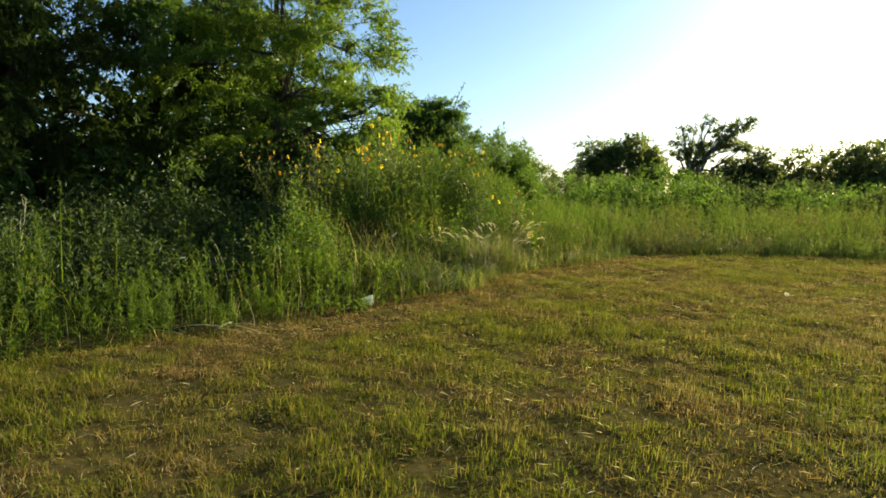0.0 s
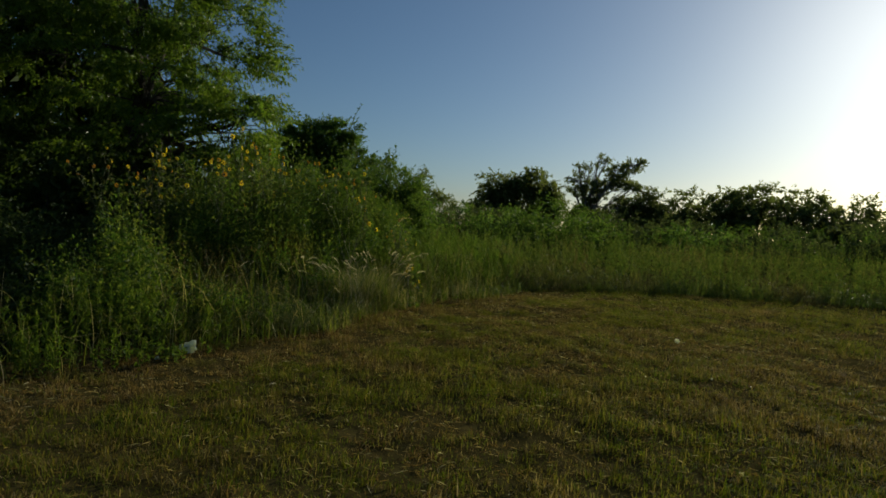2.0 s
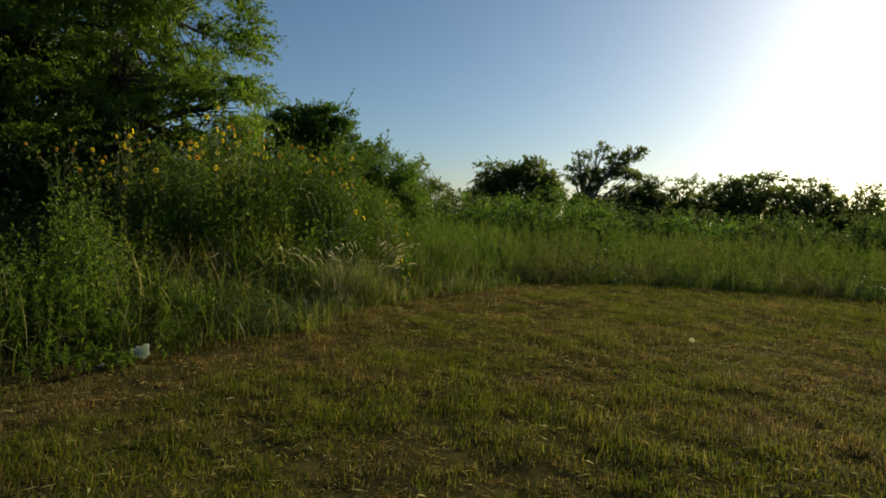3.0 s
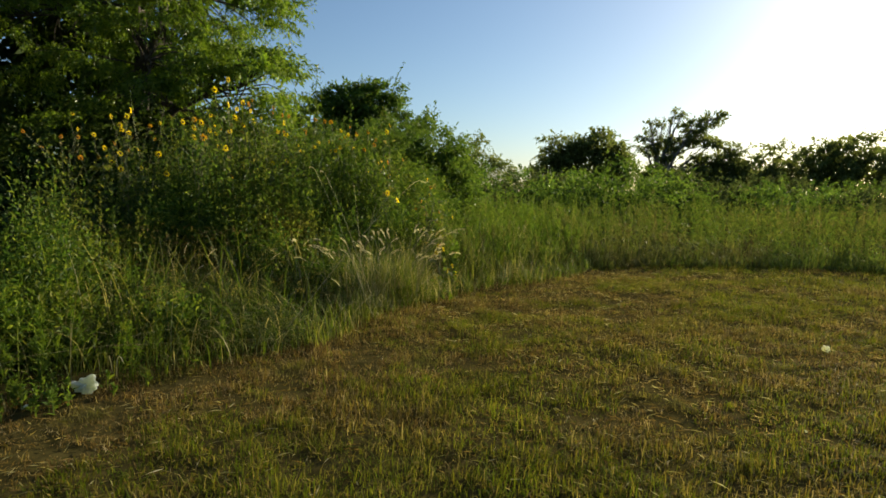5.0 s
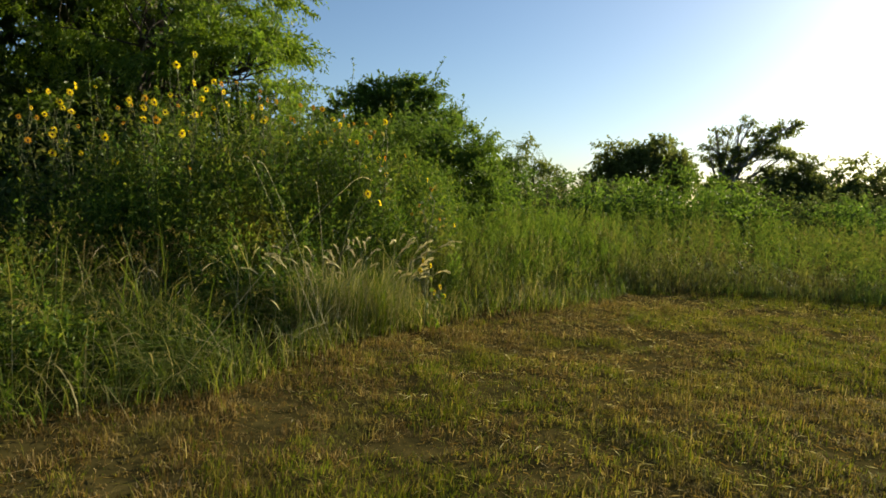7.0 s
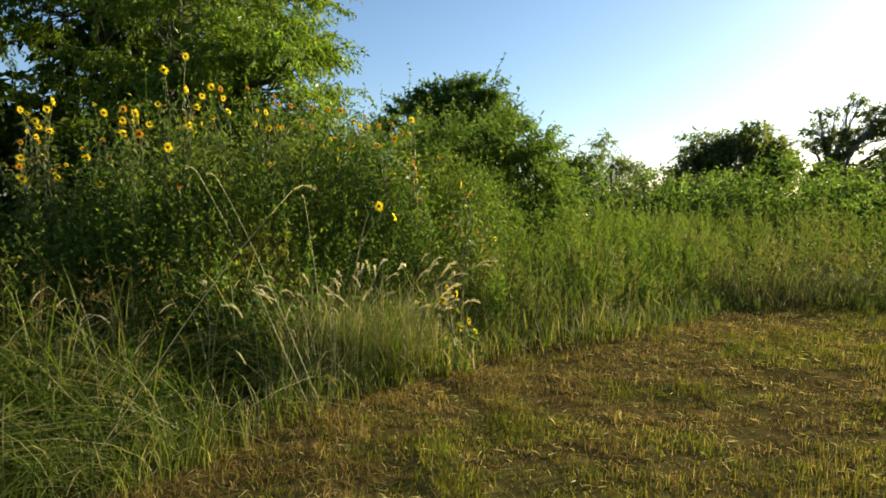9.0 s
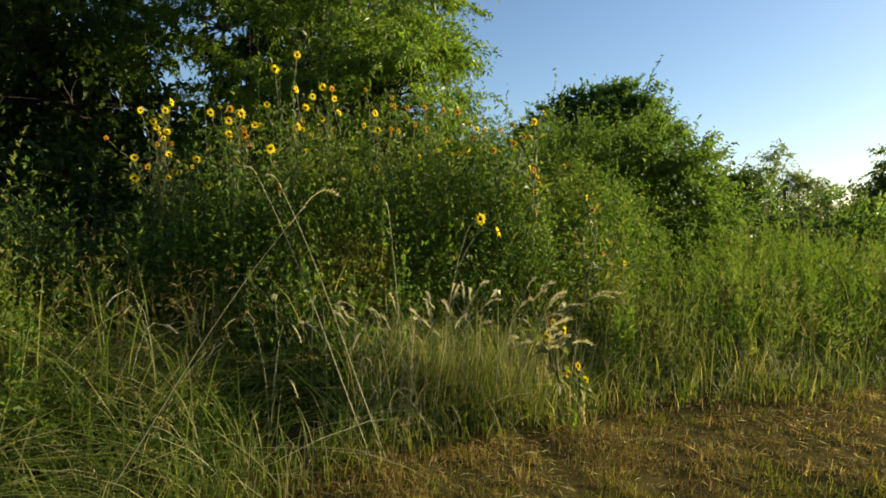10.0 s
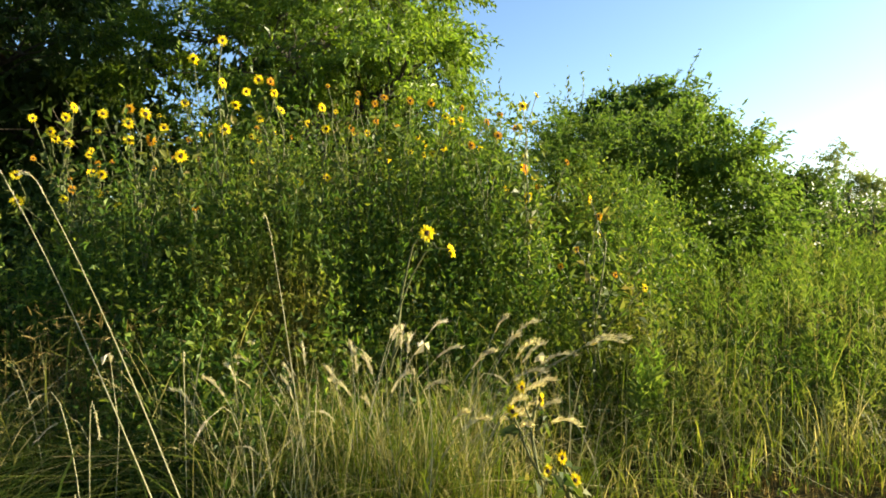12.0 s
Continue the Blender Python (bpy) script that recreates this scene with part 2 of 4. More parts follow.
def tube(buf, pts, radii, sides=6):
    """A round, tapering stem through pts."""
    pts = np.asarray(pts, float)
    k = len(pts)
    tan = unit(np.gradient(pts, axis=0))
    ref = np.array([0.31, 0.95, 0.08]) if abs(tan[0][2]) > 0.6 else np.array([0.1, 0.05, 1.0])
    s = unit(np.cross(tan, ref))
    t = np.cross(tan, s)
    a = np.arange(sides) / sides * 2 * np.pi
    ring = pts[:, None] + (s[:, None] * np.cos(a)[None, :, None] + t[:, None] * np.sin(a)[None, :, None]) * np.asarray(radii)[:, None, None]
    i, j = np.meshgrid(np.arange(k - 1), np.arange(sides), indexing="ij")
    j2 = (j + 1) % sides
    f = np.stack([i * sides + j, i * sides + j2, (i + 1) * sides + j2, (i + 1) * sides + j], -1).reshape(-1, 4)
    buf.add(ring, f)


def bent(a, b, sag=0.15, k=7, wob=0.04):
    """Points from a to b along an uneven curve."""
    a, b = np.asarray(a, float), np.asarray(b, float)
    s = np.linspace(0, 1, k)[:, None]
    d = np.linalg.norm(b - a)
    off = rng.normal(size=3) * wob * d
    p = a + (b - a) * s + np.array([0, 0, 1.0]) * (sag * d * np.sin(np.pi * s)) + off * np.sin(np.pi * s * 1.0)
    p[1:-1] += rng.normal(size=(k - 2, 3)) * wob * 0.25 * d
    return p


# ---------------------------------------------------------------- the lie of the land
# the mown edge, walked from behind the camera round to the far side of the lawn
EDGE = np.array([(-14, -9), (-9, -1), (-6.2, 2.4), (-4.6, 4.3), (-3.6, 5.4), (-2.4, 6.5), (-1.22, 8.0), (-0.4, 8.65), (0.45, 9.35), (0.85, 10.4),
                 (1.3, 11.4), (1.85, 12.05), (2.6, 12.95), (3.4, 13.4), (4.2, 14.5), (5.1, 15.7), (6.6, 16.1), (8.2, 15.7), (10.2, 15.5), (13.3, 14.3), (20.5, 12.7), (34, 10), (60, 4)])


def edge_at(x, y):
    """Distance to the mown edge: positive on the lawn, negative in the rough growth."""
    p = np.stack([x, y], -1)
    best = np.full(len(p), 1e9)
    sign = np.ones(len(p))
    for a, b in zip(EDGE[:-1], EDGE[1:]):
        ab = b - a
        t = np.clip(((p - a) @ ab) / (ab @ ab), 0, 1)
        q = a + t[:, None] * ab
        d = np.hypot(*(p - q).T)
        cr = ab[0] * (p - a)[:, 1] - ab[1] * (p - a)[:, 0]
        near = d < best - 1e-9
        best = np.where(near, d, best)
        sign = np.where(near, np.where(cr < 0, 1.0, -1.0), sign)
    return best * sign


def waves(x, y, s, seed):
    """Smooth uneven noise in about -1..1."""
    g = np.random.default_rng(seed)
    out = np.zeros(np.shape(x))
    for k in range(9):
        a, f, ph = g.uniform(0, 2 * np.pi), s * g.uniform(0.6, 2.4), g.uniform(0, 2 * np.pi)
        out += np.sin((x * np.cos(a) + y * np.sin(a)) * f + ph + 1.3 * np.sin(y * f * 0.6 + k))
    return out / 4.2


def land(x, y):
    fade = np.clip(1.4 - np.hypot(x - 3, y - 10) / 60, 0, 1)
    return fade * (0.025 * waves(x, y, 1.1, 3) + 0.016 * waves(x, y, 5.0, 4))


def axis(lo, hi, step, far, grow):
    inner = list(np.arange(lo, hi + 1e-6, step))
    up, dn, s = [hi], [lo], step
    while up[-1] < far:
        s *= grow
        up.append(up[-1] + s)
        dn.append(dn[-1] - s)
    return np.array(dn[:0:-1] + inner + up[1:])


gx, gy = axis(-6, 16, 0.19, 3000, 1.25), axis(0, 18, 0.19, 3000, 1.25)
X, Y = np.meshgrid(gx, gy, indexing="ij")
Z = land(X.ravel(), Y.ravel())
ground_buf = Buf()
i, j = np.meshgrid(np.arange(len(gx) - 1), np.arange(len(gy) - 1), indexing="ij")
q = (i * len(gy) + j).reshape(-1, 1)
ground_buf.add(np.stack([X.ravel(), Y.ravel(), Z], 1), np.concatenate([q, q + len(gy), q + len(gy) + 1, q + 1], 1))
tagged(part("ground", ground_buf, M_SOIL, smooth=True), "brown soil and thatch under mown grass and weeds", "ground", kind="structure")


def on_land(x, y):
    return np.stack([x, y, land(x, y)], 1)
# ---------------------------------------------------------------- mown lawn


def lawn():
    green, dry = Buf(), Buf()
    # more blades close to the walk, fewer and coarser ones far off
    zones = [((-5, 6.5, 1.8, 12.0), 2500, 1.22, 2), ((-5, 12, 1.8, 16.4), 1450, 1.7, 1), ((6.5, 24, 0, 17), 500, 2.4, 1), ((-8, 12, -7, 1.8), 130, 3.2, 1), ((-14, 36, -12, 17), 90, 3.4, 1)]
    done = []
    for (x0, x1, y0, y1), dens, coarse, segs in zones:
        n = int((x1 - x0) * (y1 - y0) * dens)
        x, y = rng.uniform(x0, x1, n), rng.uniform(y0, y1, n)
        ok = np.ones(n, bool)
        for a0, a1, b0, b1 in done:
            ok &= ~((x > a0) & (x < a1) & (y > b0) & (y < b1))
        e = edge_at(x, y)
        ok &= e > -0.15
        clump = waves(x, y, 9.0, 21) + 0.7 * waves(x, y, 24.0, 22)
        # large worn and lush patches, drawn out across the mowing
        patch = waves(x * 0.8, y * 1.25, 1.5, 23) + 0.7 * waves(x, y, 3.6, 28) + 0.35 * waves(x, y, 8.5, 29)
        ok &= rng.uniform(size=n) < np.clip(0.84 + 0.42 * clump - 0.10 * np.clip(patch, -1, 1.5), 0.2, 1)
        x, y, clump, e, patch = x[ok], y[ok], clump[ok], e[ok], patch[ok]
        n = len(x)
        h = rng.gamma(6, 1 / 6, n) * (0.046 + 0.030 * clump - 0.014 * np.clip(patch, -1.2, 1)) * (0.8 + 0.2 * coarse) + 0.05 * np.exp(-np.maximum(e, 0) / 0.25) * rng.uniform(0, 1, n)
        h = np.clip(h, 0.012, 0.17)
        w = rng.uniform(0.003, 0.006, n) * coarse
        bend = np.clip(rng.gamma(2.0, 0.36, n), 0.05, 2.0)
        az = rng.uniform(0, 2 * np.pi, n)
        p = on_land(x, y)
        # a band of scorched grass follows the edge by the sunflowers, ragged on its lawn side
        reach = 1.15 + 0.6 * waves(x, y, 1.9, 24) + 0.35 * waves(x, y, 6.0, 25)
        burnt = (e < reach) & (x > -2.4) & (x < 5.0) & (rng.uniform(size=n) < 0.78)
        worn = np.exp(-((x - 5.6) / 2.6) ** 2 - ((y - 8.4) / 2.2) ** 2) + 0.25 * waves(x, y, 2.4, 27)
        burnt |= rng.uniform(size=n) < 0.6 * np.clip(worn, 0, 1)
        burnt |= rng.uniform(size=n) < 0.85 * np.clip(0.5 + 1.3 * (patch - 0.62 + 0.055 * np.clip(y - 6.5, -4, 4)), 0, 1)
        blades(dry, p[burnt], h[burnt] * 0.8, w[burnt], az[burnt], bend[burnt] * 1.3, segs)
        g = ~burnt
        blades(green, p[g], h[g], w[g], az[g], bend[g], segs)
        done.append((x0, x1, y0, y1))
    n = 1100
    tx, ty = rng.uniform(-4.2, 7.5, n), rng.uniform(2.2, 14.5, n)
    ok = (edge_at(tx, ty) > 0.1) & (waves(tx * 0.8, ty * 1.25, 1.5, 23) + 0.7 * waves(tx, ty, 3.6, 28) < 0.35)
    tx, ty = tx[ok], ty[ok]
    m = 56
    size = rng.uniform(0.5, 1.25, len(tx))
    a, r = rng.uniform(0, 2 * np.pi, (len(tx), m)), rng.uniform(0, 1, (len(tx), m)) ** 0.7
    x, y = (tx[:, None] + 0.17 * size[:, None] * r * np.cos(a)).ravel(), (ty[:, None] + 0.17 * size[:, None] * r * np.sin(a)).ravel()
    h = (0.070 * size[:, None] * rng.uniform(0.5, 1.2, a.shape)).ravel()
    blades(green, on_land(x, y), h, rng.uniform(0.003, 0.0055, len(x)), a.ravel() + rng.normal(0, 0.5, len(x)), np.clip(0.3 + 0.9 * r.ravel() * rng.uniform(0.5, 1.4, len(x)), 0, 1.6), 2)
    tagged(part("lawn_grass", green, M_LAWN), "patchy mown grass, green turning brown", "grass", kind="stuff")
    tagged(part("dry_lawn_grass", dry, M_SCORCHED), "reddish-brown dry mown grass along the lawn edge", "dry grass", kind="stuff")
    # brown thatch lying flat between the tufts
    buf = Buf()
    n = 42000
    x, y = rng.uniform(-4, 7, n), rng.uniform(2.4, 14.5, n)
    ok = (edge_at(x, y) > -0.3) & (rng.uniform(size=n) < np.clip(0.55 + 0.5 * waves(x, y, 2.1, 32), 0.15, 1))
    x, y = x[ok], y[ok]
    n = len(x)
    p = on_land(x, y)
    p[:, 2] += rng.uniform(0.004, 0.022, n)
    a = rng.uniform(0, 2 * np.pi, n)
    leaves(buf, p, np.stack([np.cos(a), np.sin(a), rng.normal(0.1, 0.22, n)], 1), rng.uniform(0.03, 0.10, n), rng.uniform(0.004, 0.009, n), 0.1)
    tagged(part("thatch", buf, M_SCORCHED), "brown dead grass matted between the green tufts", "dry grass", kind="stuff")
    buf = Buf()
    n = 15000
    x, y = rng.uniform(-5, 9, n), rng.uniform(1.6, 15.5, n)
    ok = (edge_at(x, y) > -0.3) & (rng.uniform(size=n) < np.clip(0.45 + 0.6 * waves(x, y, 1.3, 31), 0.05, 1))
    x, y = x[ok], y[ok]
    n = len(x)
    p = on_land(x, y)
    p[:, 2] += rng.uniform(0.008, 0.035, n)
    a = rng.uniform(0, 2 * np.pi, n)
    leaves(buf, p, np.stack([np.cos(a), np.sin(a), rng.normal(0, 0.18, n)], 1), rng.uniform(0.04, 0.12, n), rng.uniform(0.003, 0.008, n), 0.1)
    tagged(part("dry_clippings", buf, M_STRAW), "loose pale straw and dry clippings on the lawn", "straw", kind="stuff")


# ---------------------------------------------------------------- rough growth


def scatter(x0, x1, y0, y1, n, near, far):
    """Spots in the rough growth between two distances behind the mown edge."""
    x, y = rng.uniform(x0, x1, n), rng.uniform(y0, y1, n)
    e = -edge_at(x, y)
    ok = (e > near) & (e < far)
    # a hollow in the grass, and the spot where the bag lies
    ok &= ((x - 0.1) / 0.5) ** 2 + ((y - 10.78) / 0.42) ** 2 > 1
    ok &= (x + 1.02) ** 2 + (y - 8.0) ** 2 > 0.3 ** 2
    return x[ok], y[ok], e[ok]


def weeds(buf, x, y, h, nleaf, llen, lwid, spire=0.5, spread=0.05):
    """Upright leafy stalks: stem and leaves that get shorter towards the tip."""
    n = len(x)
    base = on_land(x, y)
    az, lean = rng.uniform(0, 2 * np.pi, n), rng.normal(0, 0.10, n)
    top = base + np.stack([np.cos(az) * lean * h, np.sin(az) * lean * h, h], 1)
    blades(buf, base, h, np.full(n, 0.011), az, lean, 2)
    s = np.clip(rng.beta(1.7, 1.1, (n, nleaf)), 0.06, 1.0)
    pos = base[:, None] + (top - base)[:, None] * s[..., None] + rng.normal(size=(n, nleaf, 3)) * spread * (1.05 - s[..., None])
    a = rng.uniform(0, 2 * np.pi, (n, nleaf))
    el = rng.uniform(0.1, 0.9, (n, nleaf)) + 0.5 * s
    way = np.stack([np.cos(a) * np.cos(el), np.sin(a) * np.cos(el), np.sin(el)], -1)
    L = llen * (1 - spire * s) * rng.uniform(0.6, 1.3, (n, nleaf))
    leaves(buf, pos.reshape(-1, 3), way.reshape(-1, 3), L.ravel(), (L * lwid).ravel())


def thicket(buf, x, y, top, k, small, large):
    """Tangled stems with leaves all the way up."""
    p = on_land(x, y)
    s = rng.uniform(0.1, 1.0, (len(x), k)) ** 0.7
    pos = p[:, None] + np.concatenate([rng.normal(0, 0.12, (len(x), k, 2)), (s * top[:, None])[..., None]], -1)
    way = rng.normal(size=pos.shape) + np.array([0, 0, 0.15])
    L = rng.uniform(small, large, pos.shape[:2])
    leaves(buf, pos.reshape(-1, 3), way.reshape(-1, 3), L.ravel(), (L * 0.5).ravel())
    blades(buf, p, top, np.full(len(x), 0.006), rng.uniform(0, 2 * np.pi, len(x)), rng.uniform(0, 0.3, len(x)), 2)


def rough_growth():
    # goldenrod along the mown edge in front of the trees
    buf = Buf()
    x, y, e = scatter(-12, 0.0, -3, 11, 5000, 0.0, 3.6)
    ok = rng.uniform(size=len(x)) < np.where((x < -4.4) & (y < 7.4), 1.0, np.where(e < 1.25, 1.0, 0.08)) * np.where((x > -1.6) & (y > 8.6), 0.12, 1.0)
    x, y, e = x[ok], y[ok], e[ok]
    h = (0.62 + 0.22 * np.clip(e, 0, 2.2)) * (1 + 0.32 * waves(x, y, 2.6, 41)) * rng.uniform(0.75, 1.18, len(x)) * np.clip(0.5 + e * 1.4, 0.5, 1)
    h *= np.where(e < 1.4, 0.78, np.where(x < -4.4, 1.25, 1.1))
    weeds(buf, x, y, h, 58, 0.085, 0.20, spire=0.35, spread=0.045)
    tagged(part("goldenrod_weeds", buf, M_GOLDEN), "dense yellow-green goldenrod weeds along the lawn edge", "weeds", kind="stuff")
    # lush upright weeds in the corner beside the shrubs
    buf = Buf()
    x, y, e = scatter(1.9, 5.4, 12.5, 21, 1250, 0.5, 4.5)
    h = (0.50 + 0.34 * np.clip(e, 0, 2)) * (1 + 0.30 * waves(x, y, 2.0, 46)) * rng.uniform(0.6, 1.2, len(x))
    weeds(buf, x, y, h, 48, 0.095, 0.25, spire=0.3, spread=0.06)
    tagged(part("lush_weeds", buf, M_LUSH), "lush upright green weeds beside the shrubs", "weeds", kind="stuff")
    # the open field of weeds beyond the lawn
    buf = Buf()
    x, y, e = scatter(3.6, 44, 9, 27, 6200, 0.25, 9)
    ok = (rng.uniform(size=len(x)) < np.clip(1.5 - np.hypot(x - 6, y - 15) / 28, 0.25, 1))
    x, y, e = x[ok], y[ok], e[ok]
    h = (0.78 + 0.10 * np.clip(e, 0, 4)) * (1 + 0.16 * waves(x, y, 0.9, 42)) * rng.uniform(0.7, 1.25, len(x)) * np.clip(0.4 + e * 0.7, 0.4, 1) * np.where(rng.uniform(size=len(x)) < 0.06, 1.4, 1.0)
    weeds(buf, x, y, h, 28, 0.16, 0.24, spread=0.08)
    tagged(part("field_weeds", buf, M_FIELD), "tall green and straw-coloured field weeds beyond the lawn", "weeds", kind="stuff")
    buf = Buf()
    x, y, e = scatter(-4, 80, 12, 50, 2600, 7, 60)
    h = rng.uniform(0.55, 1.15, len(x))
    weeds(buf, x, y, h, 13, 0.36, 0.34, spread=0.3)
    tagged(part("far_weeds", buf, M_FIELD), "distant overgrown meadow of mixed green weeds", "weeds", kind="stuff")
    # arching grass along the edge, thickest in front of the sunflowers
    buf = Buf()
    x, y, e = scatter(-5, 7, 4, 17.5, 95000, -0.05, 2.6)
    ok = rng.uniform(size=len(x)) < np.where((x > -1.4) & (y < 14), 0.95, 0.25) * np.exp(-np.maximum(e - 1.3, 0)) * np.where(x < 0.4, 0.35, 1.0)
    x, y, e = x[ok], y[ok], e[ok]
    n = len(x)
    h = (0.26 + 0.34 * np.clip(e, 0, 1.3)) * rng.gamma(9, 1 / 9, n) * (1 + 0.25 * waves(x, y, 4, 43))
    h *= np.where(x < 0.3, 1.15, 1.0)
    blades(buf, on_land(x, y), np.clip(h, 0.08, 1.3), rng.uniform(0.004, 0.010, n) * np.where(x < 0.3, 1.35, 1.0), rng.uniform(0, 2 * np.pi, n), np.clip(rng.gamma(2.4, np.where(x < 0.3, 0.42, 0.32), n), 0.05, 2.0), 4)
    tagged(part("tall_grass", buf, M_TALL), "tall arching unmown grass, green with dry blades", "grass", kind="stuff")
    buf = Buf()
    x, y, e = scatter(3.5, 26, 9, 17.5, 52000, -0.1, 1.5)
    n = len(x)
    h = (0.22 + 0.3 * np.clip(e, 0, 1.0)) * rng.gamma(8, 1 / 8, n)
    blades(buf, on_land(x, y), np.clip(h, 0.06, 0.9), rng.uniform(0.008, 0.018, n), rng.uniform(0, 2 * np.pi, n), np.clip(rng.gamma(2.2, 0.25, n), 0.05, 1.5), 2)
    tagged(part("edge_grass", buf, M_FIELD), "unmown green grass at the foot of the field weeds", "grass", kind="stuff")
    # seed stalks standing out of it
    buf = Buf()
    x, y, e = scatter(-3, 6, 6, 17, 3800, 0.2, 2.4)
    ok = rng.uniform(size=len(x)) < np.where(x < 0.4, 0.12, 1.0)
    x, y, e = x[ok], y[ok], e[ok]
    n = len(x)
    h = rng.uniform(0.55, 1.15, n) * np.clip(0.5 + e * 0.5, 0.5, 1)
    blades(buf, on_land(x, y), h, rng.uniform(0.003, 0.006, n), rng.uniform(0, 2 * np.pi, n), rng.gamma(2, 0.12, n), 3)
    n = 800
    a, r = rng.uniform(0, 2 * np.pi, n), np.sqrt(rng.uniform(size=n))
    x, y = 1.05 + 0.85 * r * np.cos(a) + 0.25 * r * np.sin(a), 11.75 + 0.75 * r * np.sin(a)
    ok = edge_at(x, y) < -0.15
    x, y = x[ok], y[ok]
    n = len(x)
    blades(buf, on_land(x, y), rng.uniform(0.25, 1.05, n), rng.uniform(0.003, 0.006, n), rng.uniform(0, 2 * np.pi, n), rng.gamma(2, 0.24, n), 4)
    tagged(part("dry_grass_stalks", buf, M_STRAW), "thin straw-coloured grass stalks", "grass", kind="stuff")
    buf = Buf()
    x, y, e = scatter(-3.2, 2.6, 7.5, 13.5, 650, 0.0, 1.9)
    n = len(x)
    h = rng.uniform(0.3, 0.85, n)
    blades(buf, on_land(x, y), h, rng.uniform(0.005, 0.011, n), rng.uniform(0, 2 * np.pi, n), rng.uniform(0.7, 2.2, n), 5)
    tagged(part("bent_dry_blades", buf, M_STRAW), "pale dry grass blades bent and broken over", "dry grass", kind="stuff")
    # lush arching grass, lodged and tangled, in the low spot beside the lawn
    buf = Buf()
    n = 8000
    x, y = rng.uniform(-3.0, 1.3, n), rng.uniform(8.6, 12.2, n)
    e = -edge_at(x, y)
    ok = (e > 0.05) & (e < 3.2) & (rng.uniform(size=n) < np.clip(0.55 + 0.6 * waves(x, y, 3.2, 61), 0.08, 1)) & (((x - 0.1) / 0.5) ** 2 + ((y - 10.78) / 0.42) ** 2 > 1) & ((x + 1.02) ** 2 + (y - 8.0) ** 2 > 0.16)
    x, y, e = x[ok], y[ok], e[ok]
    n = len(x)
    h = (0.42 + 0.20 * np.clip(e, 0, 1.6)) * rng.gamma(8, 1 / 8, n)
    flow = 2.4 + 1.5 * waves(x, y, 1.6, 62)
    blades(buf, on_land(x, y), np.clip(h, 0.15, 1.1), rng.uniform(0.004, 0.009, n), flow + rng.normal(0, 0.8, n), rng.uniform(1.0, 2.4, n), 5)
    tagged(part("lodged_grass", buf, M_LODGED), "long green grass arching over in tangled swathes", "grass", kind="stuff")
    # seedlings that creep out onto the lawn
    buf = Buf()
    n = 150
    x = np.concatenate([rng.normal(-1.25, 0.28, n // 2), rng.uniform(-4.0, 3.0, n // 2)])
    y = np.concatenate([rng.normal(7.75, 0.22, n // 2), rng.uniform(4.5, 13.3, n // 2)])
    e = edge_at(x, y)
    ok = (e > -0.2) & (e < 0.3)
    weeds(buf, x[ok], y[ok], rng.uniform(0.06, 0.2, ok.sum()), 14, 0.06, 0.5, spire=0.3, spread=0.03)
    tagged(part("seedlings", buf, M_GOLDEN), "small broad-leaved seedlings at the lawn edge", "seedlings", kind="stuff")
    # tangled undergrowth below and between the sunflowers
    buf = Buf()
    x, y, e = scatter(-2.8, 2.0, 8, 16.5, 12500, 0.75, 7.0)
    top = np.clip(0.35 + 0.62 * (e - 0.6), 0.3, 1.75) * (1 + 0.22 * waves(x, y, 2.0, 44)) * 0.88
    top += 0.95 * np.exp(-((x + 1.1) / 2.0) ** 2 - ((y - 13.7) / 1.1) ** 2) * (1 + 0.25 * waves(x, y, 5, 45))
    gap = waves(x, y, 4.2, 48) + 0.6 * waves(x, y, 9.0, 49)
    top *= np.clip(1.0 + 0.42 * gap, 0.35, 1.5) * rng.uniform(0.8, 1.1, len(x))
    ok = rng.uniform(size=len(x)) < np.clip(0.8 + 0.65 * gap, 0.12, 1)
    x, y, top = x[ok], y[ok], top[ok]
    # trodden low beside the lawn, where arching grass has taken over
    dip = np.exp(-(((x + 1.0) / 1.25) ** 2 + ((y - 10.7) / 1.0) ** 2) ** 2)
    top *= 1 - 0.72 * dip
    thicket(buf, x, y, top, 14, 0.026, 0.075)
    tall = rng.choice(len(x), 330, replace=False)
    weeds(buf, x[tall], y[tall], top[tall] * rng.uniform(1.1, 1.45, 330), 34, 0.085, 0.45, spire=0.4, spread=0.05)
    tagged(part("undergrowth", buf, M_THICKET), "tangled leafy undergrowth below the sunflowers", "undergrowth", kind="stuff")
    # left part of the undergrowth, with its shade put into the leaf colour
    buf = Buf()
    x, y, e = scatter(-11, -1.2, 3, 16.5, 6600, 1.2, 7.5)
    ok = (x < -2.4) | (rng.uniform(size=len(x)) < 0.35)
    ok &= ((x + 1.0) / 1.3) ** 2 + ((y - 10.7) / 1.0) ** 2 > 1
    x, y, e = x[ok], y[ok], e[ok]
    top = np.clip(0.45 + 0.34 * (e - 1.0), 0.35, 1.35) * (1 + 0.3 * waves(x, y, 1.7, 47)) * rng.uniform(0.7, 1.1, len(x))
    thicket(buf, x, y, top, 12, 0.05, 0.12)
    tagged(part("brambles", buf, M_SHADED_UNDERGROWTH), "leafy undergrowth at the left, tree shade put into its dark leaf colour", "brambles", kind="stuff")
